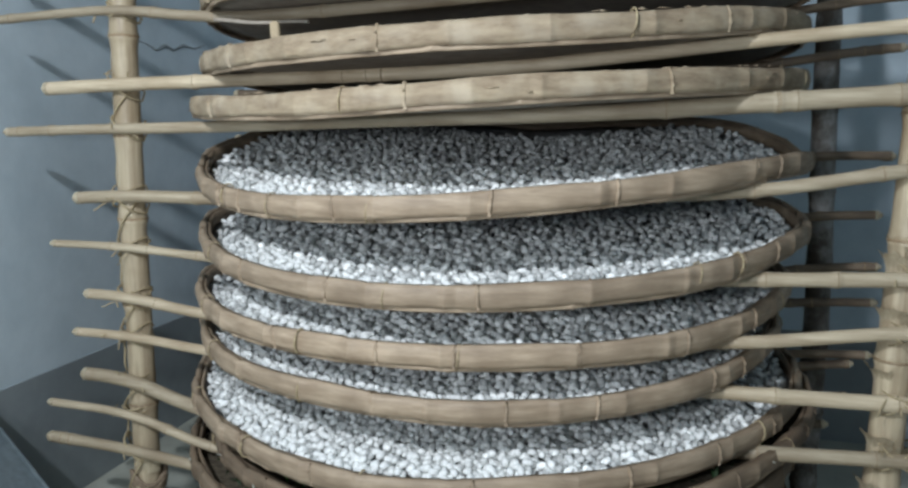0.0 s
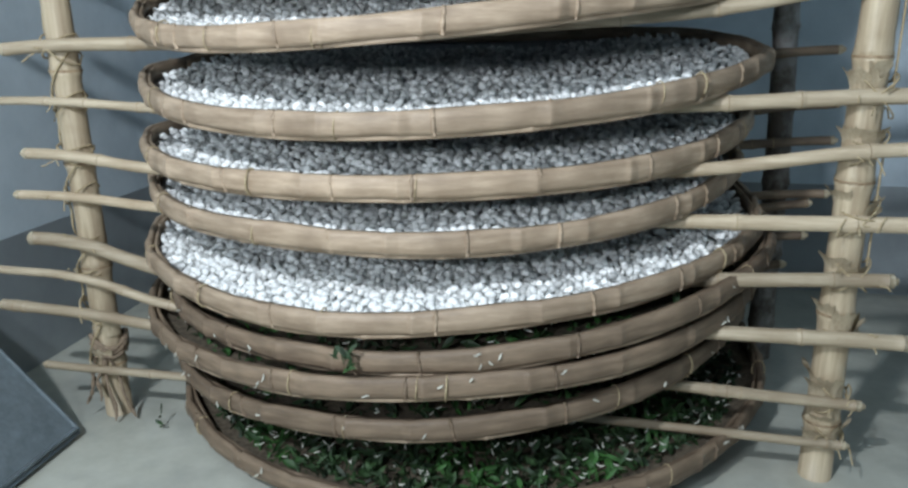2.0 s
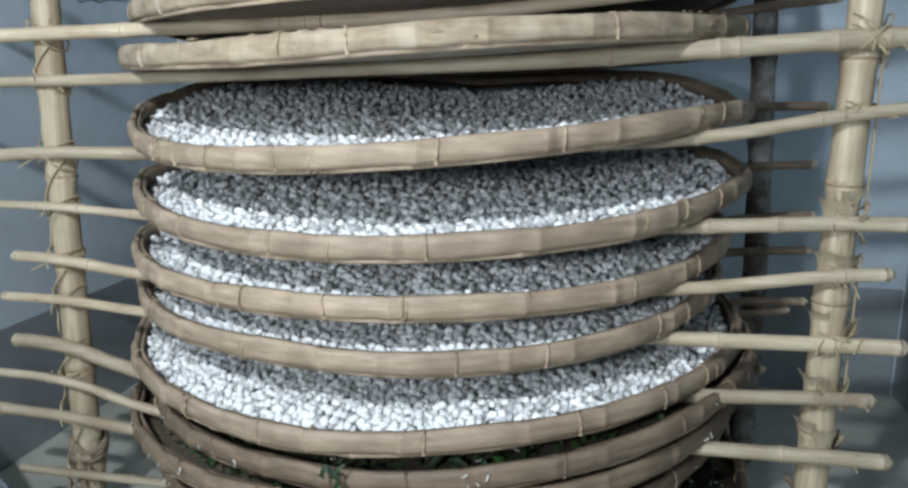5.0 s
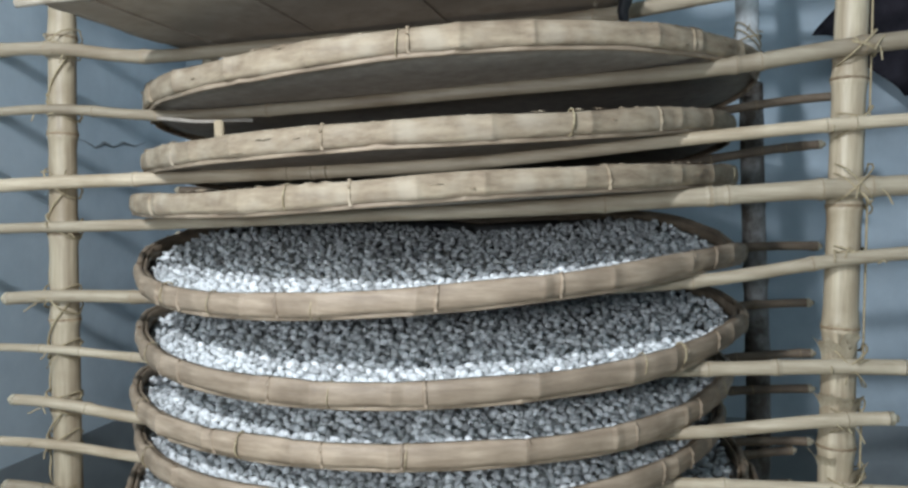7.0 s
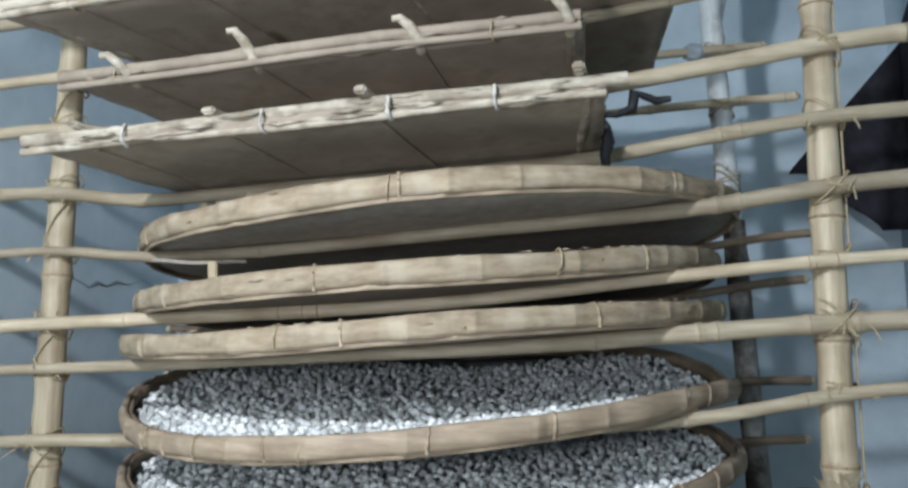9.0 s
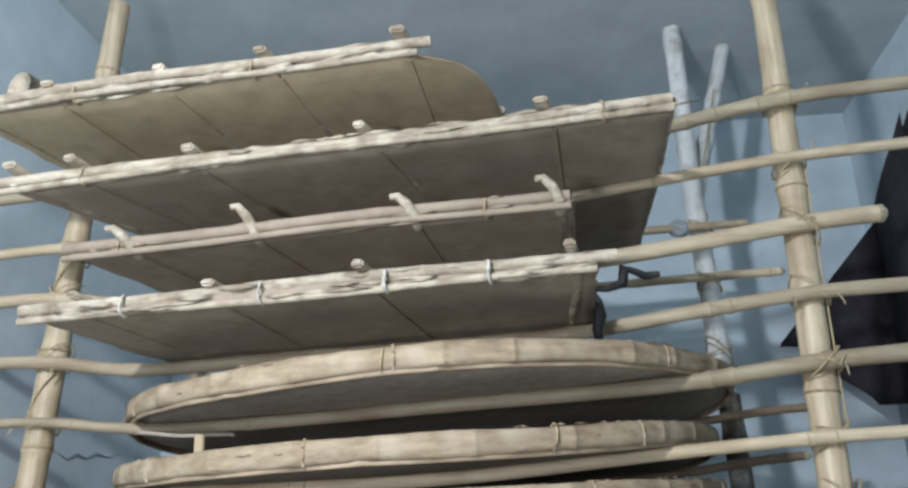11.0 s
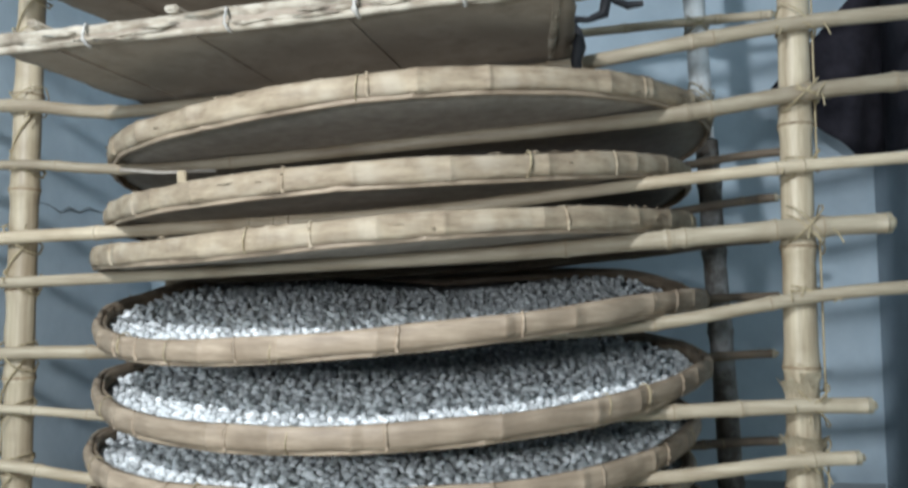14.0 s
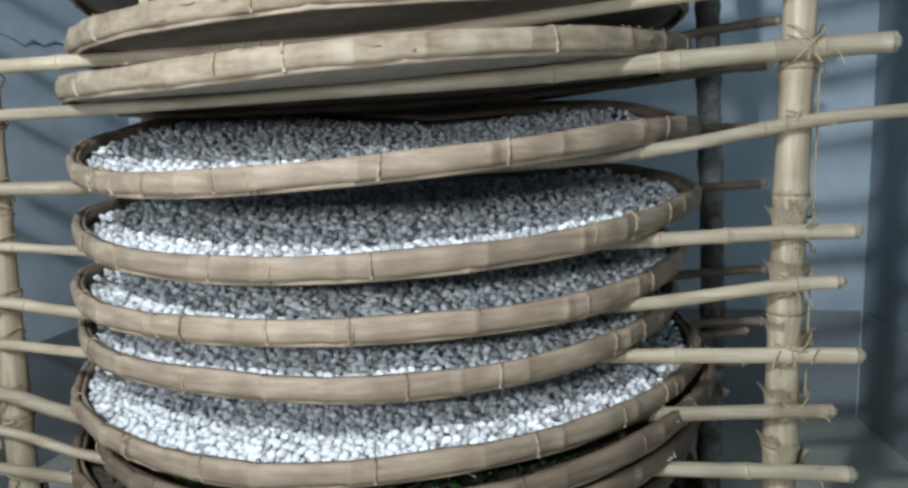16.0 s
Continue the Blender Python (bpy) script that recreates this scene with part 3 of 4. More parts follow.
for i, (key, x, y, z, r, sx, sy, c, e, load) in enumerate(TRAYS):
    rng = random.Random(500 + i)
    tray = new("bamboo_tray")
    strip = SHADED_BROWN if load == "leaves" else (DUSTRIM if load == "bare" else RIM)
    n = Vector((-sx, -sy, 1)).normalized()
    tray.matrix_world = Matrix.Translation((x, y, z)) @ Vector((0, 0, 1)).rotation_difference(n).to_matrix().to_4x4()
    part("outer_hoop", ring_mesh("outer_hoop", r, 0.016, 0.0235, (c, e), rng, strip, 26), tray)
    for a in [q + rng.uniform(-0.12, 0.12) for q in np.linspace(1.05 * math.pi, 1.95 * math.pi, 5 if load == "bare" else 10)]:
        w, lean = warp_at(a, c, e) + 0.003 * math.sin(5 * a + c * 900), rng.uniform(-0.004, 0.004)
        pts = []
        for q in (-1.02, -0.6, -0.2, 0.2, 0.6, 1.04):
            rad = r - 0.0022 + 0.016 * (0.62 - 0.34 * q ** 4) + 0.0025 * math.sin(9 * a + r * 50) + 0.0015 * math.sin(23 * a + 0.0235 * 900)
            pts.append((rad * math.cos(a + lean * q), rad * math.sin(a + lean * q), w + 0.0235 * q))
        v, f = tube(pts, [rng.uniform(0.003, 0.0052) for _ in pts], 7)
        part("node_ridge", mesh_from("node_ridge", v, f, strip), tray)
    part("inner_hoop", ring_mesh("inner_hoop", r - 0.014, 0.008, 0.018, (c, e), rng, strip), tray)
    part("mat_bottom", disc_mesh("mat_bottom", r - 0.004, 0.024, (c, e), {"bare": MAT, "leaves": DROSS}.get(load, COCOON_BED)), tray)
    part("lower_hoop", ring_mesh("lower_hoop", r - 0.006, 0.008, 0.006, (c, e), rng, RIM, 9), tray).location.z = -0.026
    for _ in range(2 if load == "bare" else 4):
        a = rng.uniform(math.pi, 2 * math.pi)
        pts = []
        for k in range(13):
            b = 2 * math.pi * k / 12
            rad = r - 0.003 + 0.017 * math.cos(b)
            da = a + 0.004 * math.sin(b)
            pts.append((rad * math.cos(da), rad * math.sin(da), warp_at(a, c, e) + 0.0265 * math.sin(b)))
        v, f = tube(pts, [rng.uniform(0.0012, 0.0024)] * 13, 5, cap=False)
        part("binding", mesh_from("binding", v, f, TWINE), tray, "pale split-cane binding")
    tagged(tray, {"bare": "round bamboo tray with a pale hoop and plastered underside", "cocoons": "round bamboo tray filled with white silk cocoons", "heaped": "round bamboo tray heaped with white silk cocoons", "leaves": "round brown bamboo tray strewn with mulberry leaves"}[load], "tray", "round trays on the rack")
    if load == "bare":
        lv, lf = [], []
        for _ in range(60):
            a = rng.uniform(1.05 * math.pi, 1.95 * math.pi)
            top = rng.random() < 0.8
            o, w = len(lv), warp_at(a, c, e)
            c0 = Vector(((r + (0.0 if top else 0.009)) * math.cos(a), (r + (0.0 if top else 0.009)) * math.sin(a), w + (0.0235 if top else rng.uniform(-0.02, 0.02))))
            along = Vector((-math.sin(a), math.cos(a), 0)) * rng.uniform(0.006, 0.024)
            out = Vector((math.cos(a), math.sin(a), 0)) * rng.uniform(0.002, 0.005)
            high = Vector((0, 0, rng.uniform(0.0008, 0.0028)))
            lv += [c0 + along, c0 - along, c0 + out, c0 - out, c0 + high, c0 - high]
            lf += [tuple(o + t for t in q) for q in ((0, 2, 4), (2, 1, 4), (1, 3, 4), (3, 0, 4), (2, 0, 5), (1, 2, 5), (3, 1, 5), (0, 3, 5))]
        tagged(part("lime_crust", mesh_from("lime_crust", lv, lf, DUSTRIM), tray), kind="stuff")
    if load in ("cocoons", "heaped"):
        loose = []
        heap = new("silk_cocoons", cocoon_mesh("silk_cocoons", r - 0.02, (c, e), -0.008 if load == "cocoons" else 0.006, rng, loose))
        heap.matrix_world = tray.matrix_world
        tagged(heap, "white silk cocoons spread thickly in a bamboo tray", "cocoons", kind="stuff")
        for (px, py, pz, size, rot) in loose:
            one = part("cocoon", rng.choice(COCOON_SHAPES), heap)
            one.matrix_local = Matrix.Translation((px, py, pz)) @ Matrix(rot.tolist()).to_4x4() @ Matrix.Scale(size, 4)


# ---- flat rectangular trays on top of the rack ----
def slanted_box(p, u, v, w):
    """A box from a corner and three edges."""
    p, u, v, w = map(Vector, (p, u, v, w))
    c = [p, p + u, p + u + v, p + v, p + w, p + u + w, p + u + v + w, p + v + w]
    return c, [(0, 3, 2, 1), (4, 5, 6, 7), (0, 1, 5, 4), (1, 2, 6, 5), (2, 3, 7, 6), (3, 0, 4, 7)]


def board_tray(x0, x1, y0, y1, z, k, kb, battens, seed, notch=0.0, tail=0.0, rods=None, sheet=None, taper=0.0, lead=0.03):
    """A plastered mat on battens that jut out in front, edged with two tied rods."""
    rng = random.Random(seed)
    tray = new("flat_tray")
    cx, cy = (x0 + x1) / 2, (y0 + y1) / 2
    n = Vector((-k, -kb, 1)).normalized()
    tray.matrix_world = Matrix.Translation((cx, cy, z)) @ Vector((0, 0, 1)).rotation_difference(n).to_matrix().to_4x4()
    hx, hy = (x1 - x0) / 2, (y1 - y0) / 2
    # mat with a ragged edge and one cut corner
    nx, ny = 48, 16
    verts, faces = [], []
    for side in (0, 1):
        for j in range(ny + 1):
            for i in range(nx + 1):
                x = -hx + taper * j / ny + (2 * hx - taper * j / ny) * i / nx
                y = -hy + 2 * hy * j / ny
                edge = 0.006 if i in (0, nx) or j in (0, ny) else 0
                x += rng.uniform(-edge, edge)
                if notch and y < -hy + notch and x > hx - notch * 0.6:
                    x = min(x, hx - notch * 0.6 * (1 - math.sqrt(max(0.0, 1 - ((-hy + notch - y) / notch) ** 2))))
                zz = 0.005 * noise.noise((x * 5, y * 5, seed)) - 0.006 * side
                verts.append((x, y + rng.uniform(-edge, edge), zz))
    row = nx + 1
    half = row * (ny + 1)
    for j in range(ny):
        for i in range(nx):
            q = (j * row + i, j * row + i + 1, (j + 1) * row + i + 1, (j + 1) * row + i)
            faces.append(q)
            faces.append(tuple(half + t for t in q[::-1]))
    rim = [i for i in range(row)] + [j * row + nx for j in range(1, ny + 1)] + [ny * row + i for i in range(nx - 1, -1, -1)] + [j * row for j in range(ny - 1, 0, -1)]
    for a, b in zip(rim, rim[1:] + rim[:1]):
        faces.append((a, half + a, half + b, b))
    part("mat", mesh_from("mat", verts, faces, sheet or BROWN_BOARD), tray)
    # rods along the front edge and one along each other side
    for (p, q, r, nm) in (((-hx - lead, -hy - 0.004, 0.016), (hx + tail - notch * 0.4, -hy - 0.004, 0.016), 0.013, "edge_rod"), ((-hx - lead, -hy - 0.008, -0.008), (hx - notch * 0.5, -hy - 0.008, -0.008), 0.008, "edge_strip"),
                          ((-hx + taper, hy, 0.014), (hx, hy, 0.014), 0.012, "edge_rod"), ((-hx, -hy, 0.012), (-hx + taper, hy, 0.012), 0.010, "side_rod"), ((hx, -hy + notch, 0.012), (hx, hy, 0.012), 0.010, "side_rod")):
        me = bamboo_mesh(nm, p, q, r, r * 0.9, rng, 0.2, 0.006, (rods or DUSTY), 10)
        part(nm, me, tray)
    v, f = slanted_box((-hx - 0.5 * lead, -hy - 0.006, -0.010), (2 * hx + 0.5 * lead - notch * 0.55, 0, 0), (0, 0.006, 0), (0, 0, 0.030))
    part("front_lath", mesh_from("front_lath", v, f, BROWN_BOARD, False), tray, "flat brown lath between the rods")
    for bx in battens:
        x = -hx + 2 * hx * bx
        lean = rng.uniform(-0.02, 0.02) + taper * (1 - bx)
        me = bamboo_mesh("batten", (x, -hy - rng.uniform(0.0, 0.008), 0.005), (x + lean, hy, 0.012 - 0.014), 0.011, 0.009, rng, 0.3, 0.004, DUSTY, 8)
        part("batten", me, tray)
        v, f = slanted_box((x - 0.006 + 0.02 * lean, -hy + 0.02, -0.0105), (0.012, 0, 0), (0.95 * lean, 2 * hy - 0.04, 0), (0, 0, 0.006))
        part("under_strip", mesh_from("under_strip", v, f, sheet or BROWN_BOARD, False), tray)
        up = rng.uniform(0.02, 0.045)
        if rods:
            v, f = tube([(x, -hy + 0.03, -0.004), (x, -hy - 0.012, 0.006), (x - 0.013, -hy - 0.030, up * 0.6 + 0.01), (x - 0.03, -hy - 0.038, up + 0.014), (x - 0.045, -hy - 0.042, up + 0.012)], [0.012, 0.012, 0.011, 0.009, 0.007], 8)
            part("peg", mesh_from("peg", v, f, DUSTY, False), tray, "curved stub of a branch")
        else:
            wide, tall, out = rng.uniform(0.020, 0.032), rng.uniform(0.012, 0.018), rng.uniform(0.02, 0.045)
            v, f = slanted_box((x - wide / 2, -hy + 0.05, 0.020), (wide, 0, 0), (-rng.uniform(0.012, 0.035), -0.05 - out, rng.uniform(0.006, 0.016)), (0, 0, tall))
            bm = bmesh.new()
            corners = [bm.verts.new(q) for q in v]
            for q in f:
                bm.faces.new([corners[k] for k in q])
            bmesh.ops.recalc_face_normals(bm, faces=bm.faces)
            bmesh.ops.bevel(bm, geom=bm.edges[:], offset=0.004, segments=2, affect="EDGES")
            me = bpy.data.meshes.new("peg")
            bm.to_mesh(me)
            bm.free()
            me.materials.append(DUSTY)
            part("peg", me, tray, "squared batten end crusted with lime")
    lv, lf = [], []
    for _ in range(90):
        x = rng.uniform(-hx, hx - notch * 0.6)
        o = len(lv)
        c0 = Vector((x, -hy - 0.006 + rng.uniform(-0.01, 0.008), rng.uniform(-0.012, 0.026)))
        for q in [(1, 0, 0), (-1, 0, 0), (0, 1, 0), (0, -1, 0), (0, 0, 1), (0, 0, -1)]:
            lv.append(c0 + Vector((q[0] * rng.uniform(0.02, 0.06), q[1] * rng.uniform(0.003, 0.008), q[2] * rng.uniform(0.002, 0.008))))
        lf += [tuple(o + t for t in q) for q in ((0, 2, 4), (2, 1, 4), (1, 3, 4), (3, 0, 4), (2, 0, 5), (1, 2, 5), (3, 1, 5), (0, 3, 5))]
    tagged(part("plaster_crust", mesh_from("plaster_crust", lv, lf, rods or DUSTY), tray), kind="stuff")
    ties = 4 if tail else 2
    for k in range(ties):
        x = -hx + (2 * hx - notch * 0.5) * (k + rng.uniform(0.15, 0.85)) / ties
        pts = [(x + 0.003 * math.sin(3 * a), -hy - 0.004 + 0.019 * math.cos(a), 0.006 + 0.022 * math.sin(a)) for a in [2 * math.pi * q / 12 for q in range(13)]]
        broad = rng.uniform(0.0028, 0.0055) if tail else 0.0022
        v, f = tube(pts, [broad * rng.uniform(0.7, 1.2) for _ in range(13)], 6, cap=False)
        part("tie", mesh_from("tie", v, f, RAG if tail else TWINE), tray, "white rag tie" if tail else "twine tie")
    return tagged(tray, "flat rectangular tray of dung-plastered matting with battens", "flat tray", "flat trays on the rack")


board_tray(-1.22, -0.09, 1.17, 1.66, 1.815, 0.062, -0.01, (0.1, 0.35, 0.62, 0.97), 71, tail=0.04, taper=0.10)
board_tray(-1.215, -0.13, 1.26, 1.70, 1.985, 0.066, 0.0, (0.12, 0.38, 0.7, 0.98), 72, rods=BROWN_BOARD, taper=0.10)
board_tray(-1.36, 0.085, 1.20, 2.04, 2.145, 0.075, 0.0, (0.02, 0.12, 0.30, 0.57, 0.83), 73, taper=0.34)
board_tray(-1.44, -0.28, 1.11, 2.0, 2.280, 0.08, 0.0, (0.02, 0.19, 0.40, 0.61, 0.85), 74, notch=0.30, sheet=BOARD, taper=0.17, lead=0.14)



# ---- painted lower band of the walls ----
DADO = material("slate_blue_paint", (0.31, 0.35, 0.365), (0.25, 0.285, 0.30), (5, 5, 5), 0.6, 0.08, spots=0.4, spot_colour=(0.22, 0.25, 0.26), spot_scale=3)
DZ = 0.595 - FLOOR_Z
slab("dado_west", (X0 + 0.002, CY, FLOOR_Z + DZ / 2), (0.006, D - 0.02, DZ), DADO, "slate-blue painted band low on the wall")
slab("dado_north", (CX, Y1 - 0.002, FLOOR_Z + DZ / 2), (W - 0.02, 0.006, DZ), DADO, "slate-blue painted band low on the wall")
slab("dado_east", (X1 - 0.002, CY, FLOOR_Z + DZ / 2), (0.006, D - 0.02, DZ), DADO, "slate-blue painted band low on the wall")


# ---- leaves and silkworms in the low trays ----
LEAF = material("mulberry_leaf", (0.026, 0.062, 0.018), (0.012, 0.026, 0.010), (30, 30, 30), 0.6, 0.2, spots=0.95, spot_colour=(0.045, 0.18, 0.028), spot_scale=3.2, island=0.6)
WORM = material("pale_silkworm", (0.66, 0.66, 0.58), (0.46, 0.46, 0.39), (120, 120, 120), 0.5, 0.1, island=0.15)


def leaf_mesh(name, r, count, level, warp, rng, reach=1.0, large=1.0):
    """Broad pointed leaves, folded along the midrib, lying at all angles."""
    verts, faces = [], []
    for _ in range(count):
        wide = rng.uniform(0.35, 1.0)
        outline = [(0, 0.0), (0.18, 0.15 * wide), (0.45, 0.21 * wide), (0.75, 0.14 * wide), (1.0, 0.0)]
        q = math.sqrt(rng.uniform(0.0, 1.0)) * reach
        a = rng.uniform(0, 2 * math.pi)
        x, y = q * r * math.cos(a), q * r * math.sin(a)
        size = rng.uniform(0.018, 0.05) * large
        fold, curl = rng.uniform(0.1, 0.9), rng.uniform(-1.1, 0.9)
        rot = Euler((rng.gauss(0, 0.75), rng.gauss(0, 0.6), rng.uniform(0, 6.28))).to_matrix()
        o = len(verts)
        z0 = level + rng.uniform(-0.006, 0.026) + warp_at(a, *warp) * q * q
        for (u, w) in outline:
            for sgn in (-1, 0, 1):
                p = rot @ Vector(((u - 0.5) * size, sgn * w * size, abs(sgn) * w * fold * size + curl * (u - 0.5) ** 2 * size))
                verts.append((x + p.x, y + p.y, z0 + p.z))
        for i in range(4):
            for k in range(2):
                b = o + i * 3 + k
                faces.append((b, b + 1, b + 4, b + 3))
    return mesh_from(name, verts, faces, LEAF)


def worm_mesh(name, r, count, level, warp, rng):
    verts, faces = [], []
    for _ in range(count):
        q = math.sqrt(rng.uniform(0.05, 1.0)) * 0.97
        a = rng.uniform(0, 2 * math.pi) if rng.random() < 0.4 else rng.uniform(math.pi * 1.05, math.pi * 1.95)
        x, y = q * r * math.cos(a), q * r * math.sin(a)
        h, bend, n = rng.uniform(0, 6.28), rng.uniform(-2.5, 2.5), 7
        p = Vector((x, y, level + 0.022 + rng.uniform(0, 0.014) + warp_at(a, *warp) * q * q))
        lift = rng.uniform(-0.1, 1.6)
        pts = []
        for i in range(n):
            pts.append(p.copy())
            p += Vector((math.cos(h), math.sin(h), lift * (i / n))) * 0.0026
            h += bend / n
        v, f = tube(pts, [0.0009, 0.0015, 0.0018, 0.0018, 0.0017, 0.0014, 0.0007], 6, cap=False)
        o = len(verts)
        verts.extend(v)
        faces.extend(tuple(o + t for t in g) for g in f)
    # a few that have crawled out over the hoop
    for _ in range(12):
        a, h = rng.uniform(math.pi * 1.1, math.pi * 1.9), rng.uniform(0, 6.28)
        w = warp_at(a, *warp) + rng.uniform(-0.012, 0.02)
        pts = []
        for k in range(6):
            rad = r + 0.0405 + 0.002 * k * rng.random()
            b = a + 0.0027 * k * math.cos(h) / r
            pts.append((rad * math.cos(b), rad * math.sin(b), w + 0.0027 * k * math.sin(h)))
        v, f = tube(pts, [0.001, 0.0018, 0.002, 0.0019, 0.0016, 0.0008], 6, cap=False)
        o = len(verts)
        verts.extend(v)
        faces.extend(tuple(o + t for t in g) for g in f)
    return mesh_from(name, verts, faces, WORM)


for i, (key, x, y, z, r, sx, sy, c, e, load) in enumerate(TRAYS):
    if load != "leaves":
        continue
    rng = random.Random(900 + i)
    n = Vector((-sx, -sy, 1)).normalized()
    m = Matrix.Translation((x, y, z)) @ Vector((0, 0, 1)).rotation_difference(n).to_matrix().to_4x4()
    for nm, me, label, cat in (("mulberry_leaves", leaf_mesh("mulberry_leaves", r - 0.03, 12000 if key == "F" else 4200, -0.02, (c, e), rng, 0.96), "green mulberry leaves strewn in a bamboo tray", "leaves"),
                               ("silkworms", worm_mesh("silkworms", r - 0.03, 520 if key == "F" else 330, -0.02, (c, e), rng), "small white silkworms feeding on mulberry leaves", "silkworms")):
        ob = new(nm, me)
        ob.matrix_world = m
        tagged(ob, label, cat, kind="stuff")

# bricks under the lowest tray
BRICK = material("old_brick", (0.32, 0.15, 0.10), (0.22, 0.10, 0.07), (20, 20, 20), 0.9, 0.4)
brick_me = box_mesh("brick", (0.22, 0.1, 0.05), BRICK, 0.005)
for (bx, by) in ((-0.95, 1.75), (-0.1, 1.75), (-0.95, 2.35), (-0.1, 2.35)):
    b = new("brick", brick_me)
    b.location = (bx, by, FLOOR_Z + 0.025)
    tagged(b, "old red brick propping up the lowest tray", "brick", "bricks under the lowest tray")

# ---- things on the floor and the walls ----
CASE = material("dark_glossy_board", (0.17, 0.21, 0.23), (0.115, 0.145, 0.16), (30, 30, 30), 0.28, 0.15, spots=0.3, spot_colour=(0.10, 0.12, 0.13), spot_scale=14)
case = new("leaning_board", box_mesh("leaning_board", (0.6, 0.5, 0.03), CASE, 0.008))
case.matrix_world = Matrix(((-0.68, 0, 0.733, -1.662), (0, -1, 0, 1.205), (0.733, 0, 0.68, FLOOR_Z + 0.231), (0, 0, 0, 1)))
tagged(case, "dark glossy sheet of board leaning against the wall", "board")
rimv, rimf = tube([(-0.285, -0.235, 0.016), (0.285, -0.235, 0.016), (0.285, 0.235, 0.016), (-0.285, 0.235, 0.016), (-0.285, -0.235, 0.016)], [0.006] * 5, 6, cap=False)
part("raised_edge", mesh_from("raised_edge", rimv, rimf, CASE), case, "shiny raised edge")

sprig = new("fallen_leaf", leaf_mesh("fallen_leaf", 0.015, 4, 0.0, (0, 0), random.Random(5), 1.0, 0.7))
sprig.location = (-1.265, 1.526, FLOOR_Z + 0.012)
tagged(sprig, "crumpled green leaf fallen on the cement floor", "leaf")

# dark cloth hung in the corner behind the rack
CLOTH = material("dark_cloth", (0.035, 0.03, 0.04), (0.018, 0.016, 0.022), (25, 25, 25), 0.95, 0.4)
cv, cf = [], []
NU, NV = 44, 24
for side in (0, 1):
    for j in range(NV + 1):
        for i in range(NU + 1):
            u, v = i / 30, j / NV
            w = min(1.0, u)
            x = 0.66 + 0.425 * w
            zt = 2.06 + 0.49 * u
            zb = 2.05 - 0.23 * min(1.0, u / 0.7) ** 1.6 + 0.012 * math.sin(u * 9) * w
            fold = 0.025 * math.sin(u * 14 + v * 2) * (0.3 + v)
            y = 2.75 + (fold if u <= 1 else 0.0) + 0.02 * side - 0.9 * max(0.0, u - 1)
            x -= (0.012 + 0.4 * abs(fold)) * min(1.0, max(0.0, u - 1) * 8) + (0.02 * side if u > 1 else 0.0)
            cv.append((x, y, zt + (zb - zt) * v))
row = NU + 1
for j in range(NV):
    for i in range(NU):
        q = (j * row + i, j * row + i + 1, (j + 1) * row + i + 1, (j + 1) * row + i)
        cf += [q, tuple(len(cv) // 2 + t for t in q[::-1])]
tagged(new("hanging_cloth", mesh_from("hanging_cloth", cv, cf, CLOTH)), "dark cloth hung slantwise in the corner behind the rack", "cloth")

# black cord bundle behind the lowest flat tray, bundle on the back upright
CORD = material("black_cord", (0.015, 0.015, 0.017), (0.008, 0.008, 0.01), (50, 50, 50), 0.6, 0.2)
v, f = tube([(0.06, 1.46, 1.925), (0.03, 1.45, 1.918), (0.0, 1.45, 1.932), (-0.016, 1.45, 1.938), (-0.022, 1.45, 1.902), (-0.055, 1.45, 1.890), (-0.086, 1.45, 1.893), (-0.08, 1.45, 1.865), (-0.075, 1.45, 1.83), (-0.082, 1.45, 1.80), (-0.078, 1.45, 1.765)], [0.007, 0.010, 0.008, 0.013, 0.012, 0.007, 0.011, 0.012, 0.015, 0.012, 0.008], 8)
tagged(new("black_cord", mesh_from("black_cord", v, f, CORD)), "black tangled cord hanging beside a flat tray", "cord")
bm = bmesh.new()
bmesh.ops.create_icosphere(bm, subdivisions=3, radius=0.035)
for q in bm.verts:
    q.co *= 1 + 0.25 * noise.noise(q.co * 40)
    q.co.z *= 0.8
me = bpy.data.meshes.new("rag_bundle")
bm.to_mesh(me)
bm.free()
me.materials.append(DADO)
ob = new("rag_bundle", me)
ob.location = (0.245, 2.25, 2.335)
tagged(ob, "small blue-grey rag bundle tied to the back upright", "rag")

# crack in the west wall
v, f = tube([(X0 + 0.001, 2.2, 1.634), (X0 + 0.001, 2.29, 1.628), (X0 + 0.001, 2.352, 1.61), (X0 + 0.001, 2.4, 1.632), (X0 + 0.001, 2.46, 1.622), (X0 + 0.001, 2.52, 1.645), (X0 + 0.001, 2.6, 1.64), (X0 + 0.001, 2.68, 1.661)], [0.001, 0.0015, 0.003, 0.007, 0.0035, 0.006, 0.0025, 0.001], 6)
tagged(new("wall_crack", mesh_from("wall_crack", v, f, DADO)), "dark ragged crack in the limewash", kind="structure")

# thick pole lying across the top of the rack
culm("top_pole", (-1.335, 1.12, 2.305), (-1.12, 1.9, 2.325), 0.036, 0.034, 21, "thick dusty pole lying on the topmost tray", 0.005, mat=DUSTY)


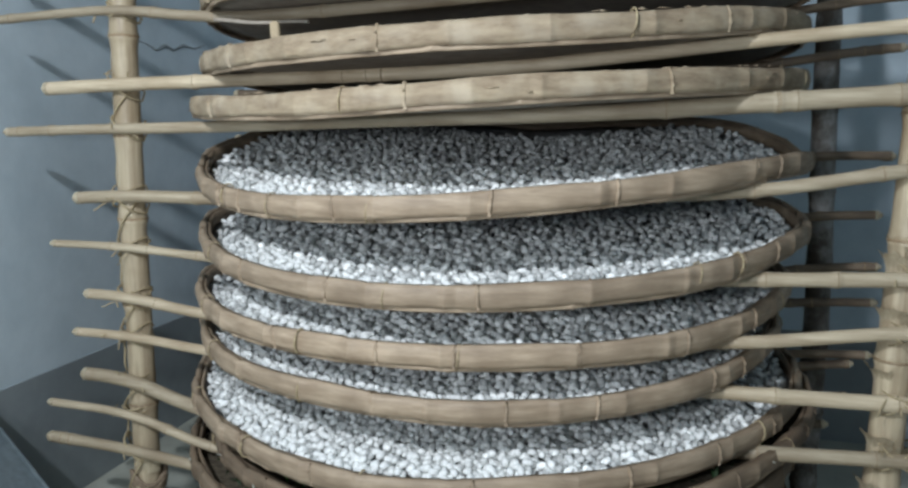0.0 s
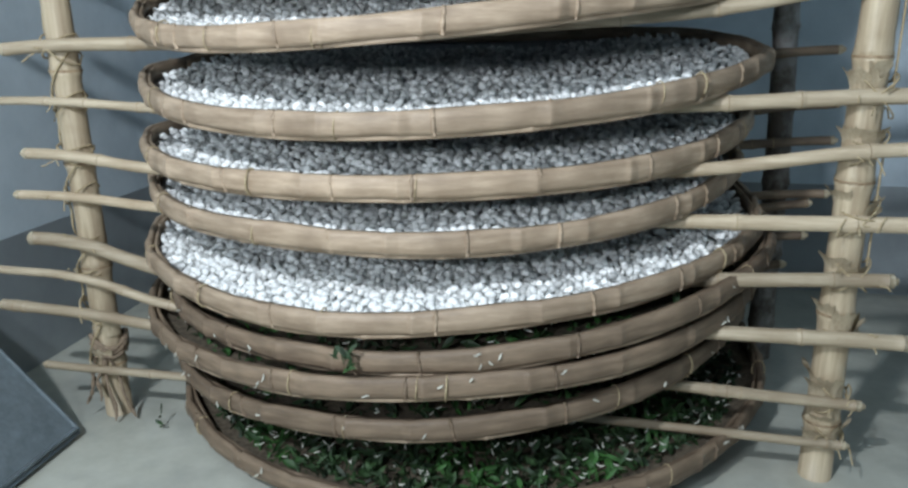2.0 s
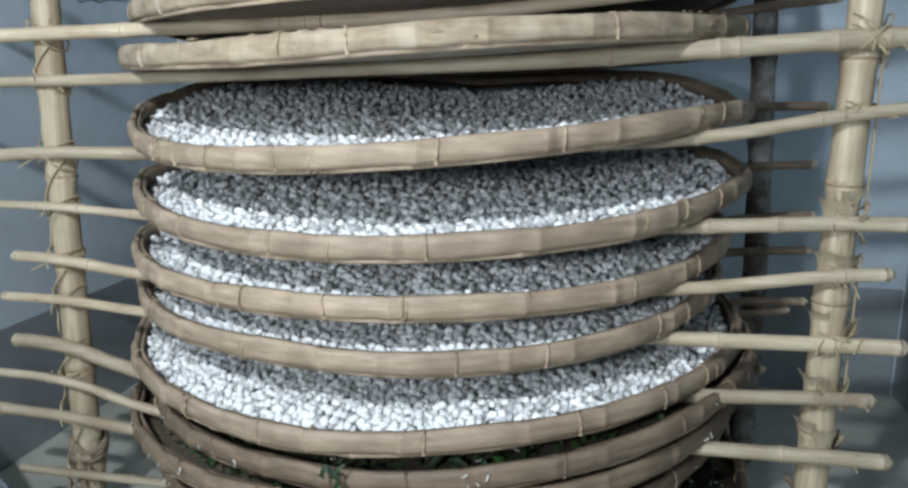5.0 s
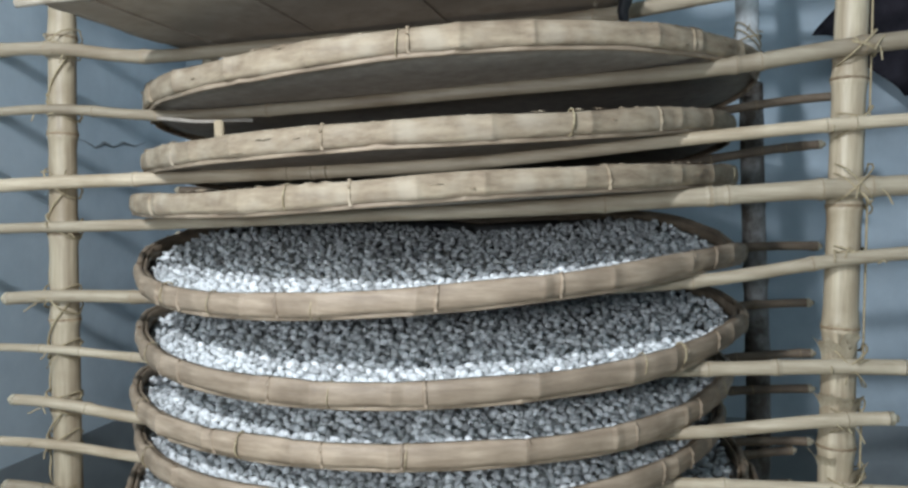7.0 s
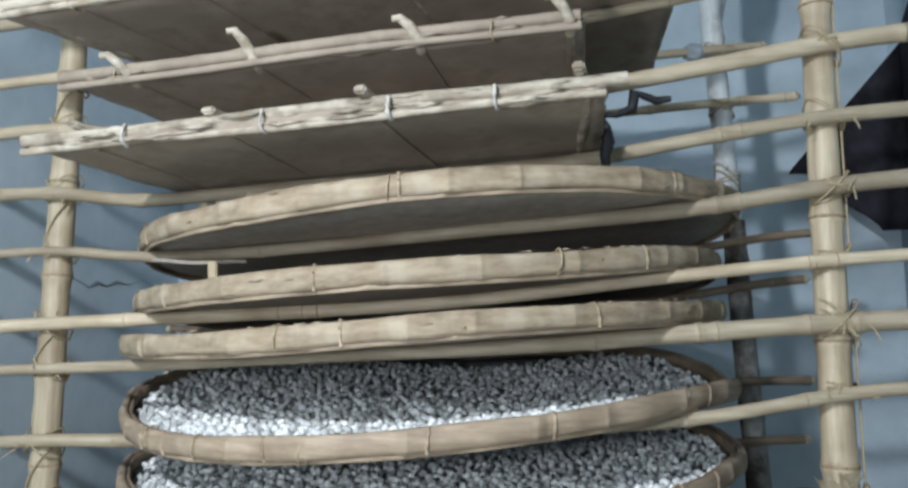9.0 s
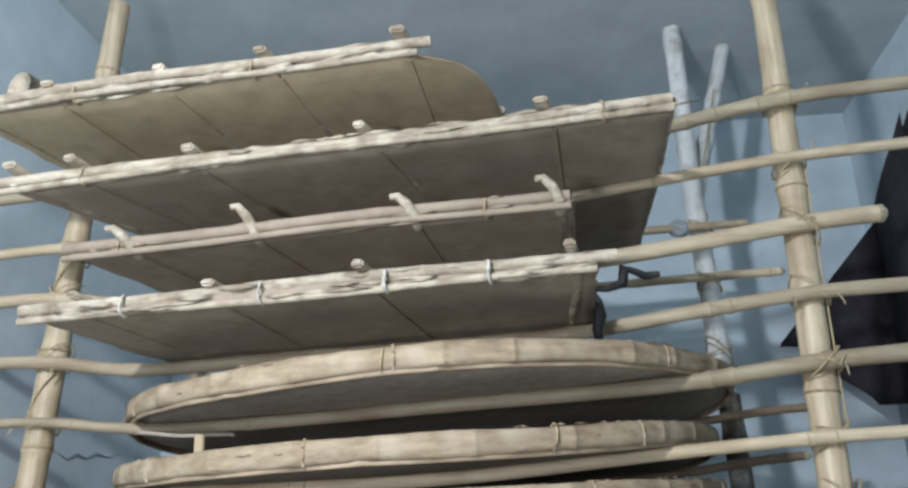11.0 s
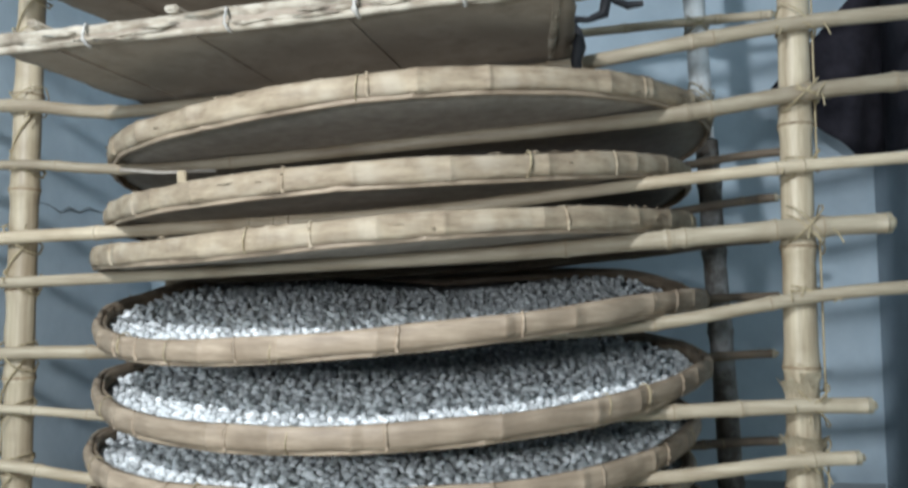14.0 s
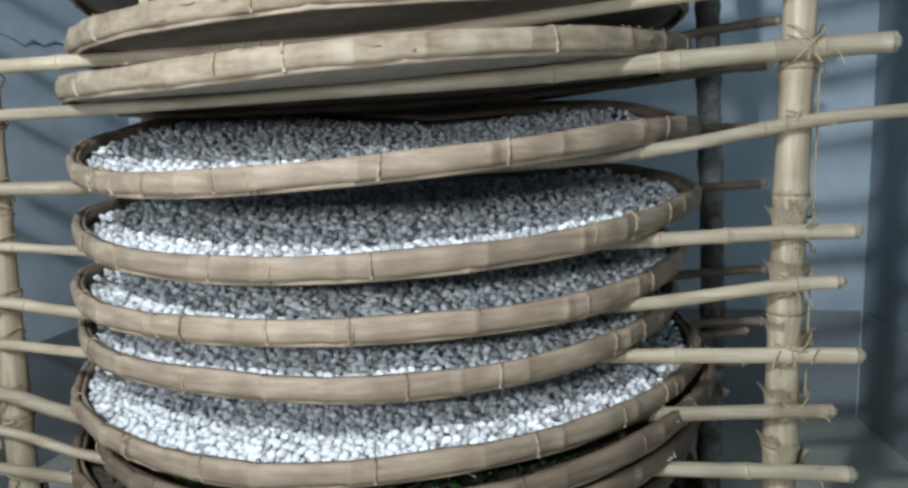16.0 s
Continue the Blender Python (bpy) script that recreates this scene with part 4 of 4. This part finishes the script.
# papery leaf sheaths left round the low joints of the front uprights
SHEATH = material("dry_sheath", (0.55, 0.47, 0.33), (0.36, 0.29, 0.19), (60, 60, 12), 0.8, 0.4)
posts = [o for o in scene.collection.objects if o.name.startswith("bamboo_post")]


def sheath(post, z, a0, span, r, tall, seed):
    """A torn flap of sheath that stands off from the culm."""
    rng = random.Random(seed)
    n, m = 12, 4
    verts, faces = [], []
    tear = [rng.uniform(0.4, 1.0) for _ in range(n + 1)]
    for j in range(m + 1):
        for i in range(n + 1):
            a = a0 + span * i / n
            h = tall * (j / m) * (0.45 + 0.55 * tear[i])
            out = r + 0.002 + 0.016 * (j / m) ** 2 * (0.5 + tear[i])
            verts.append((out * math.cos(a), out * math.sin(a), h))
    for j in range(m):
        for i in range(n):
            b = j * (n + 1) + i
            faces.append((b, b + 1, b + n + 2, b + n + 1))
    half = len(verts)
    verts += [(x * 0.985, y * 0.985, q) for x, y, q in verts]
    faces += [tuple(half + t for t in f[::-1]) for f in faces]
    ob = part("sheath", mesh_from("sheath", verts, faces, SHEATH), post)
    ob.matrix_parent_inverse = post.matrix_world.inverted()
    ob.location = (post.matrix_world.translation.x, post.matrix_world.translation.y, z)


for i, (zl, zr, xl, xr, rl, rr) in enumerate(RAILS[8:]):
    rng = random.Random(60 + i)
    for q in range(3):
        sheath(posts[0], zr + rng.uniform(-0.02, 0.04), rng.uniform(math.pi, 2 * math.pi) - 0.9, rng.uniform(0.8, 1.6), 0.037, rng.uniform(0.03, 0.06), 700 + 10 * i + q)
for i in range(3):
    sheath(posts[1], 0.22 + 0.09 * i, math.pi * (1.1 + 0.25 * i), 1.1, 0.036, 0.07, 780 + i)

# short stick and stub seen between two of the bare trays
culm("stick", (-1.12, 1.45, 1.588), (-0.89, 1.455, 1.582), 0.0045, 0.004, 31, "thin dusty bamboo stick lying between two trays", 0.002, category="stick", mat=MAT)
block = new("wood_block", box_mesh("wood_block", (0.020, 0.020, 0.084), BOARD, 0.003))
block.matrix_world = pose(-0.965, 1.447, 1.540, 2, -3, 12)
tagged(block, "small pale wooden block propping a stick on a tray", "block")
drape = new("mulberry_sprig", leaf_mesh("mulberry_sprig", 0.024, 14, 0.0, (0, 0), random.Random(8), 1.0, 1.0))
drape.matrix_world = pose(-0.615, 1.166, 0.585, 80, 0, 0)
tagged(drape, "green mulberry sprig drooping over a tray hoop", "leaves")


# sacking strip knotted round the foot of the far upright, its tails hanging to the floor
SACK = material("brown_sacking", (0.30, 0.23, 0.16), (0.17, 0.125, 0.085), (150, 150, 150), 0.95, 0.5)
srng = random.Random(77)
PX, PY = POST_L[0] + 0.012, POST_L[1]
pts = [(PX + 0.045 * math.cos(a), PY + 0.045 * math.sin(a), 0.35 + 0.02 * math.sin(2 * a) + 0.012 * a / 6.28) for a in [2 * math.pi * 3 * k / 48 for k in range(49)]]
v, f = tube(pts, [srng.uniform(0.004, 0.008) for _ in pts], 7)
tie = tagged(new("sacking_tie", mesh_from("sacking_tie", v, f, SACK)), "frayed brown sacking strip knotted round a bamboo upright", "rag tie")
for dx, dy, low in ((0.03, -0.03, 0.172), (-0.03, -0.02, 0.21), (0.06, 0.0, 0.172), (0.01, -0.05, 0.24)):
    pts = []
    for k in range(10):
        u = k / 9
        pts.append((PX + dx * (0.4 + u) + 0.006 * math.sin(7 * u + dx * 90), PY - 0.046 + dy * u + 0.004 * math.sin(9 * u), 0.345 + (low - 0.345) * u))
    v, f = tube(pts, [srng.uniform(0.003, 0.006) for _ in range(9)] + [0.002], 6)
    part("tail", mesh_from("tail", v, f, SACK), tie)


# ---- dust that drifts past close to the lens ----
def dust_mote(seed, size):
    rng = random.Random(seed)
    m = bpy.data.materials.get("dust_haze")
    if m is None:
        m = bpy.data.materials.new("dust_haze")
        m.use_nodes = True
        b = m.node_tree.nodes["Principled BSDF"]
        b.inputs["Base Color"].default_value = (0.6, 0.62, 0.64, 1)
        b.inputs["Roughness"].default_value = 1.0
        b.inputs["Specular IOR Level"].default_value = 0.0
        b.inputs["Alpha"].default_value = 0.034
    mote = None
    for k, scale in enumerate((0.4, 0.6, 0.76, 0.9, 1.0)):
        bm = bmesh.new()
        bmesh.ops.create_icosphere(bm, subdivisions=3, radius=size * scale)
        for q in bm.verts:
            q.co.x *= 1.45
            q.co.y *= 0.8
            q.co *= 1 + 0.12 * noise.noise(q.co * 300 + Vector((seed, 0, 0)))
        me = bpy.data.meshes.new("dust_mote")
        bm.to_mesh(me)
        bm.free()
        me.materials.append(m)
        me.polygons.foreach_set("use_smooth", [True] * len(me.polygons))
        if mote is None:
            mote = tagged(new("dust_mote", me), "pale out-of-focus speck of dust drifting in the air", "dust mote", "drifting dust motes")
        else:
            part("haze", me, mote)
        me.name = "dust_mote"
    for o in (mote, *mote.children):
        o.visible_shadow = False
    return mote


MOTES = [
    (dust_mote(1, 0.0066), -32, [(12.3, -0.239, -0.032, 1.394), (12.4, -0.200, -0.026, 1.418), (12.5, -0.156, -0.035, 1.447), (12.6, -0.115, -0.052, 1.463), (12.7, -0.082, -0.075, 1.474)]),
    (dust_mote(2, 0.0055), 5, [(8.3, -0.312, -0.071, 1.383), (8.4, -0.260, -0.030, 1.371), (8.5, -0.235, -0.019, 1.368), (8.6, -0.214, -0.013, 1.370), (8.7, -0.175, -0.017, 1.314)]),
    (dust_mote(3, 0.0062), 5, [(8.3, -0.254, -0.030, 1.407), (8.4, -0.222, -0.020, 1.418), (8.5, -0.188, -0.015, 1.426), (8.6, -0.154, -0.026, 1.456), (8.7, -0.129, -0.041, 1.477)]),
    (dust_mote(5, 0.0058), 30, [(0.2, -0.148, 0.000, 1.317), (0.3, -0.173, -0.001, 1.312), (0.4, -0.198, -0.004, 1.311), (0.5, -0.222, -0.014, 1.298), (0.6, -0.253, -0.039, 1.274), (0.7, -0.277, -0.071, 1.254)]),
    (dust_mote(4, 0.0062), -28, [(15.4, -0.258, -0.013, 1.227), (15.5, -0.225, 0.011, 1.244), (15.6, -0.182, 0.030, 1.265), (15.7, -0.136, 0.037, 1.289), (15.8, -0.097, 0.031, 1.308)]),
]


def motions():
    for mote, slant, way in MOTES:
        turn = lambda p: pose(*p, 0, slant, 8)
        first, last = way[0], way[-1]
        start = (first[1] - 0.5, first[2] - 0.5, first[3] - 0.2)
        end = (last[1] + 0.4, last[2] - 0.5, last[3] + 0.3)
        rows = [(0.0, turn(start))] + ([(first[0] - 0.3, turn(start))] if first[0] > 0.5 else []) + [(t, turn((x, y, z))) for t, x, y, z in way] + [(last[0] + 0.2, turn(end))]
        if last[0] + 0.3 < 16.0:
            rows.append((16.0, turn(end)))
        walk(mote, rows)


motions()
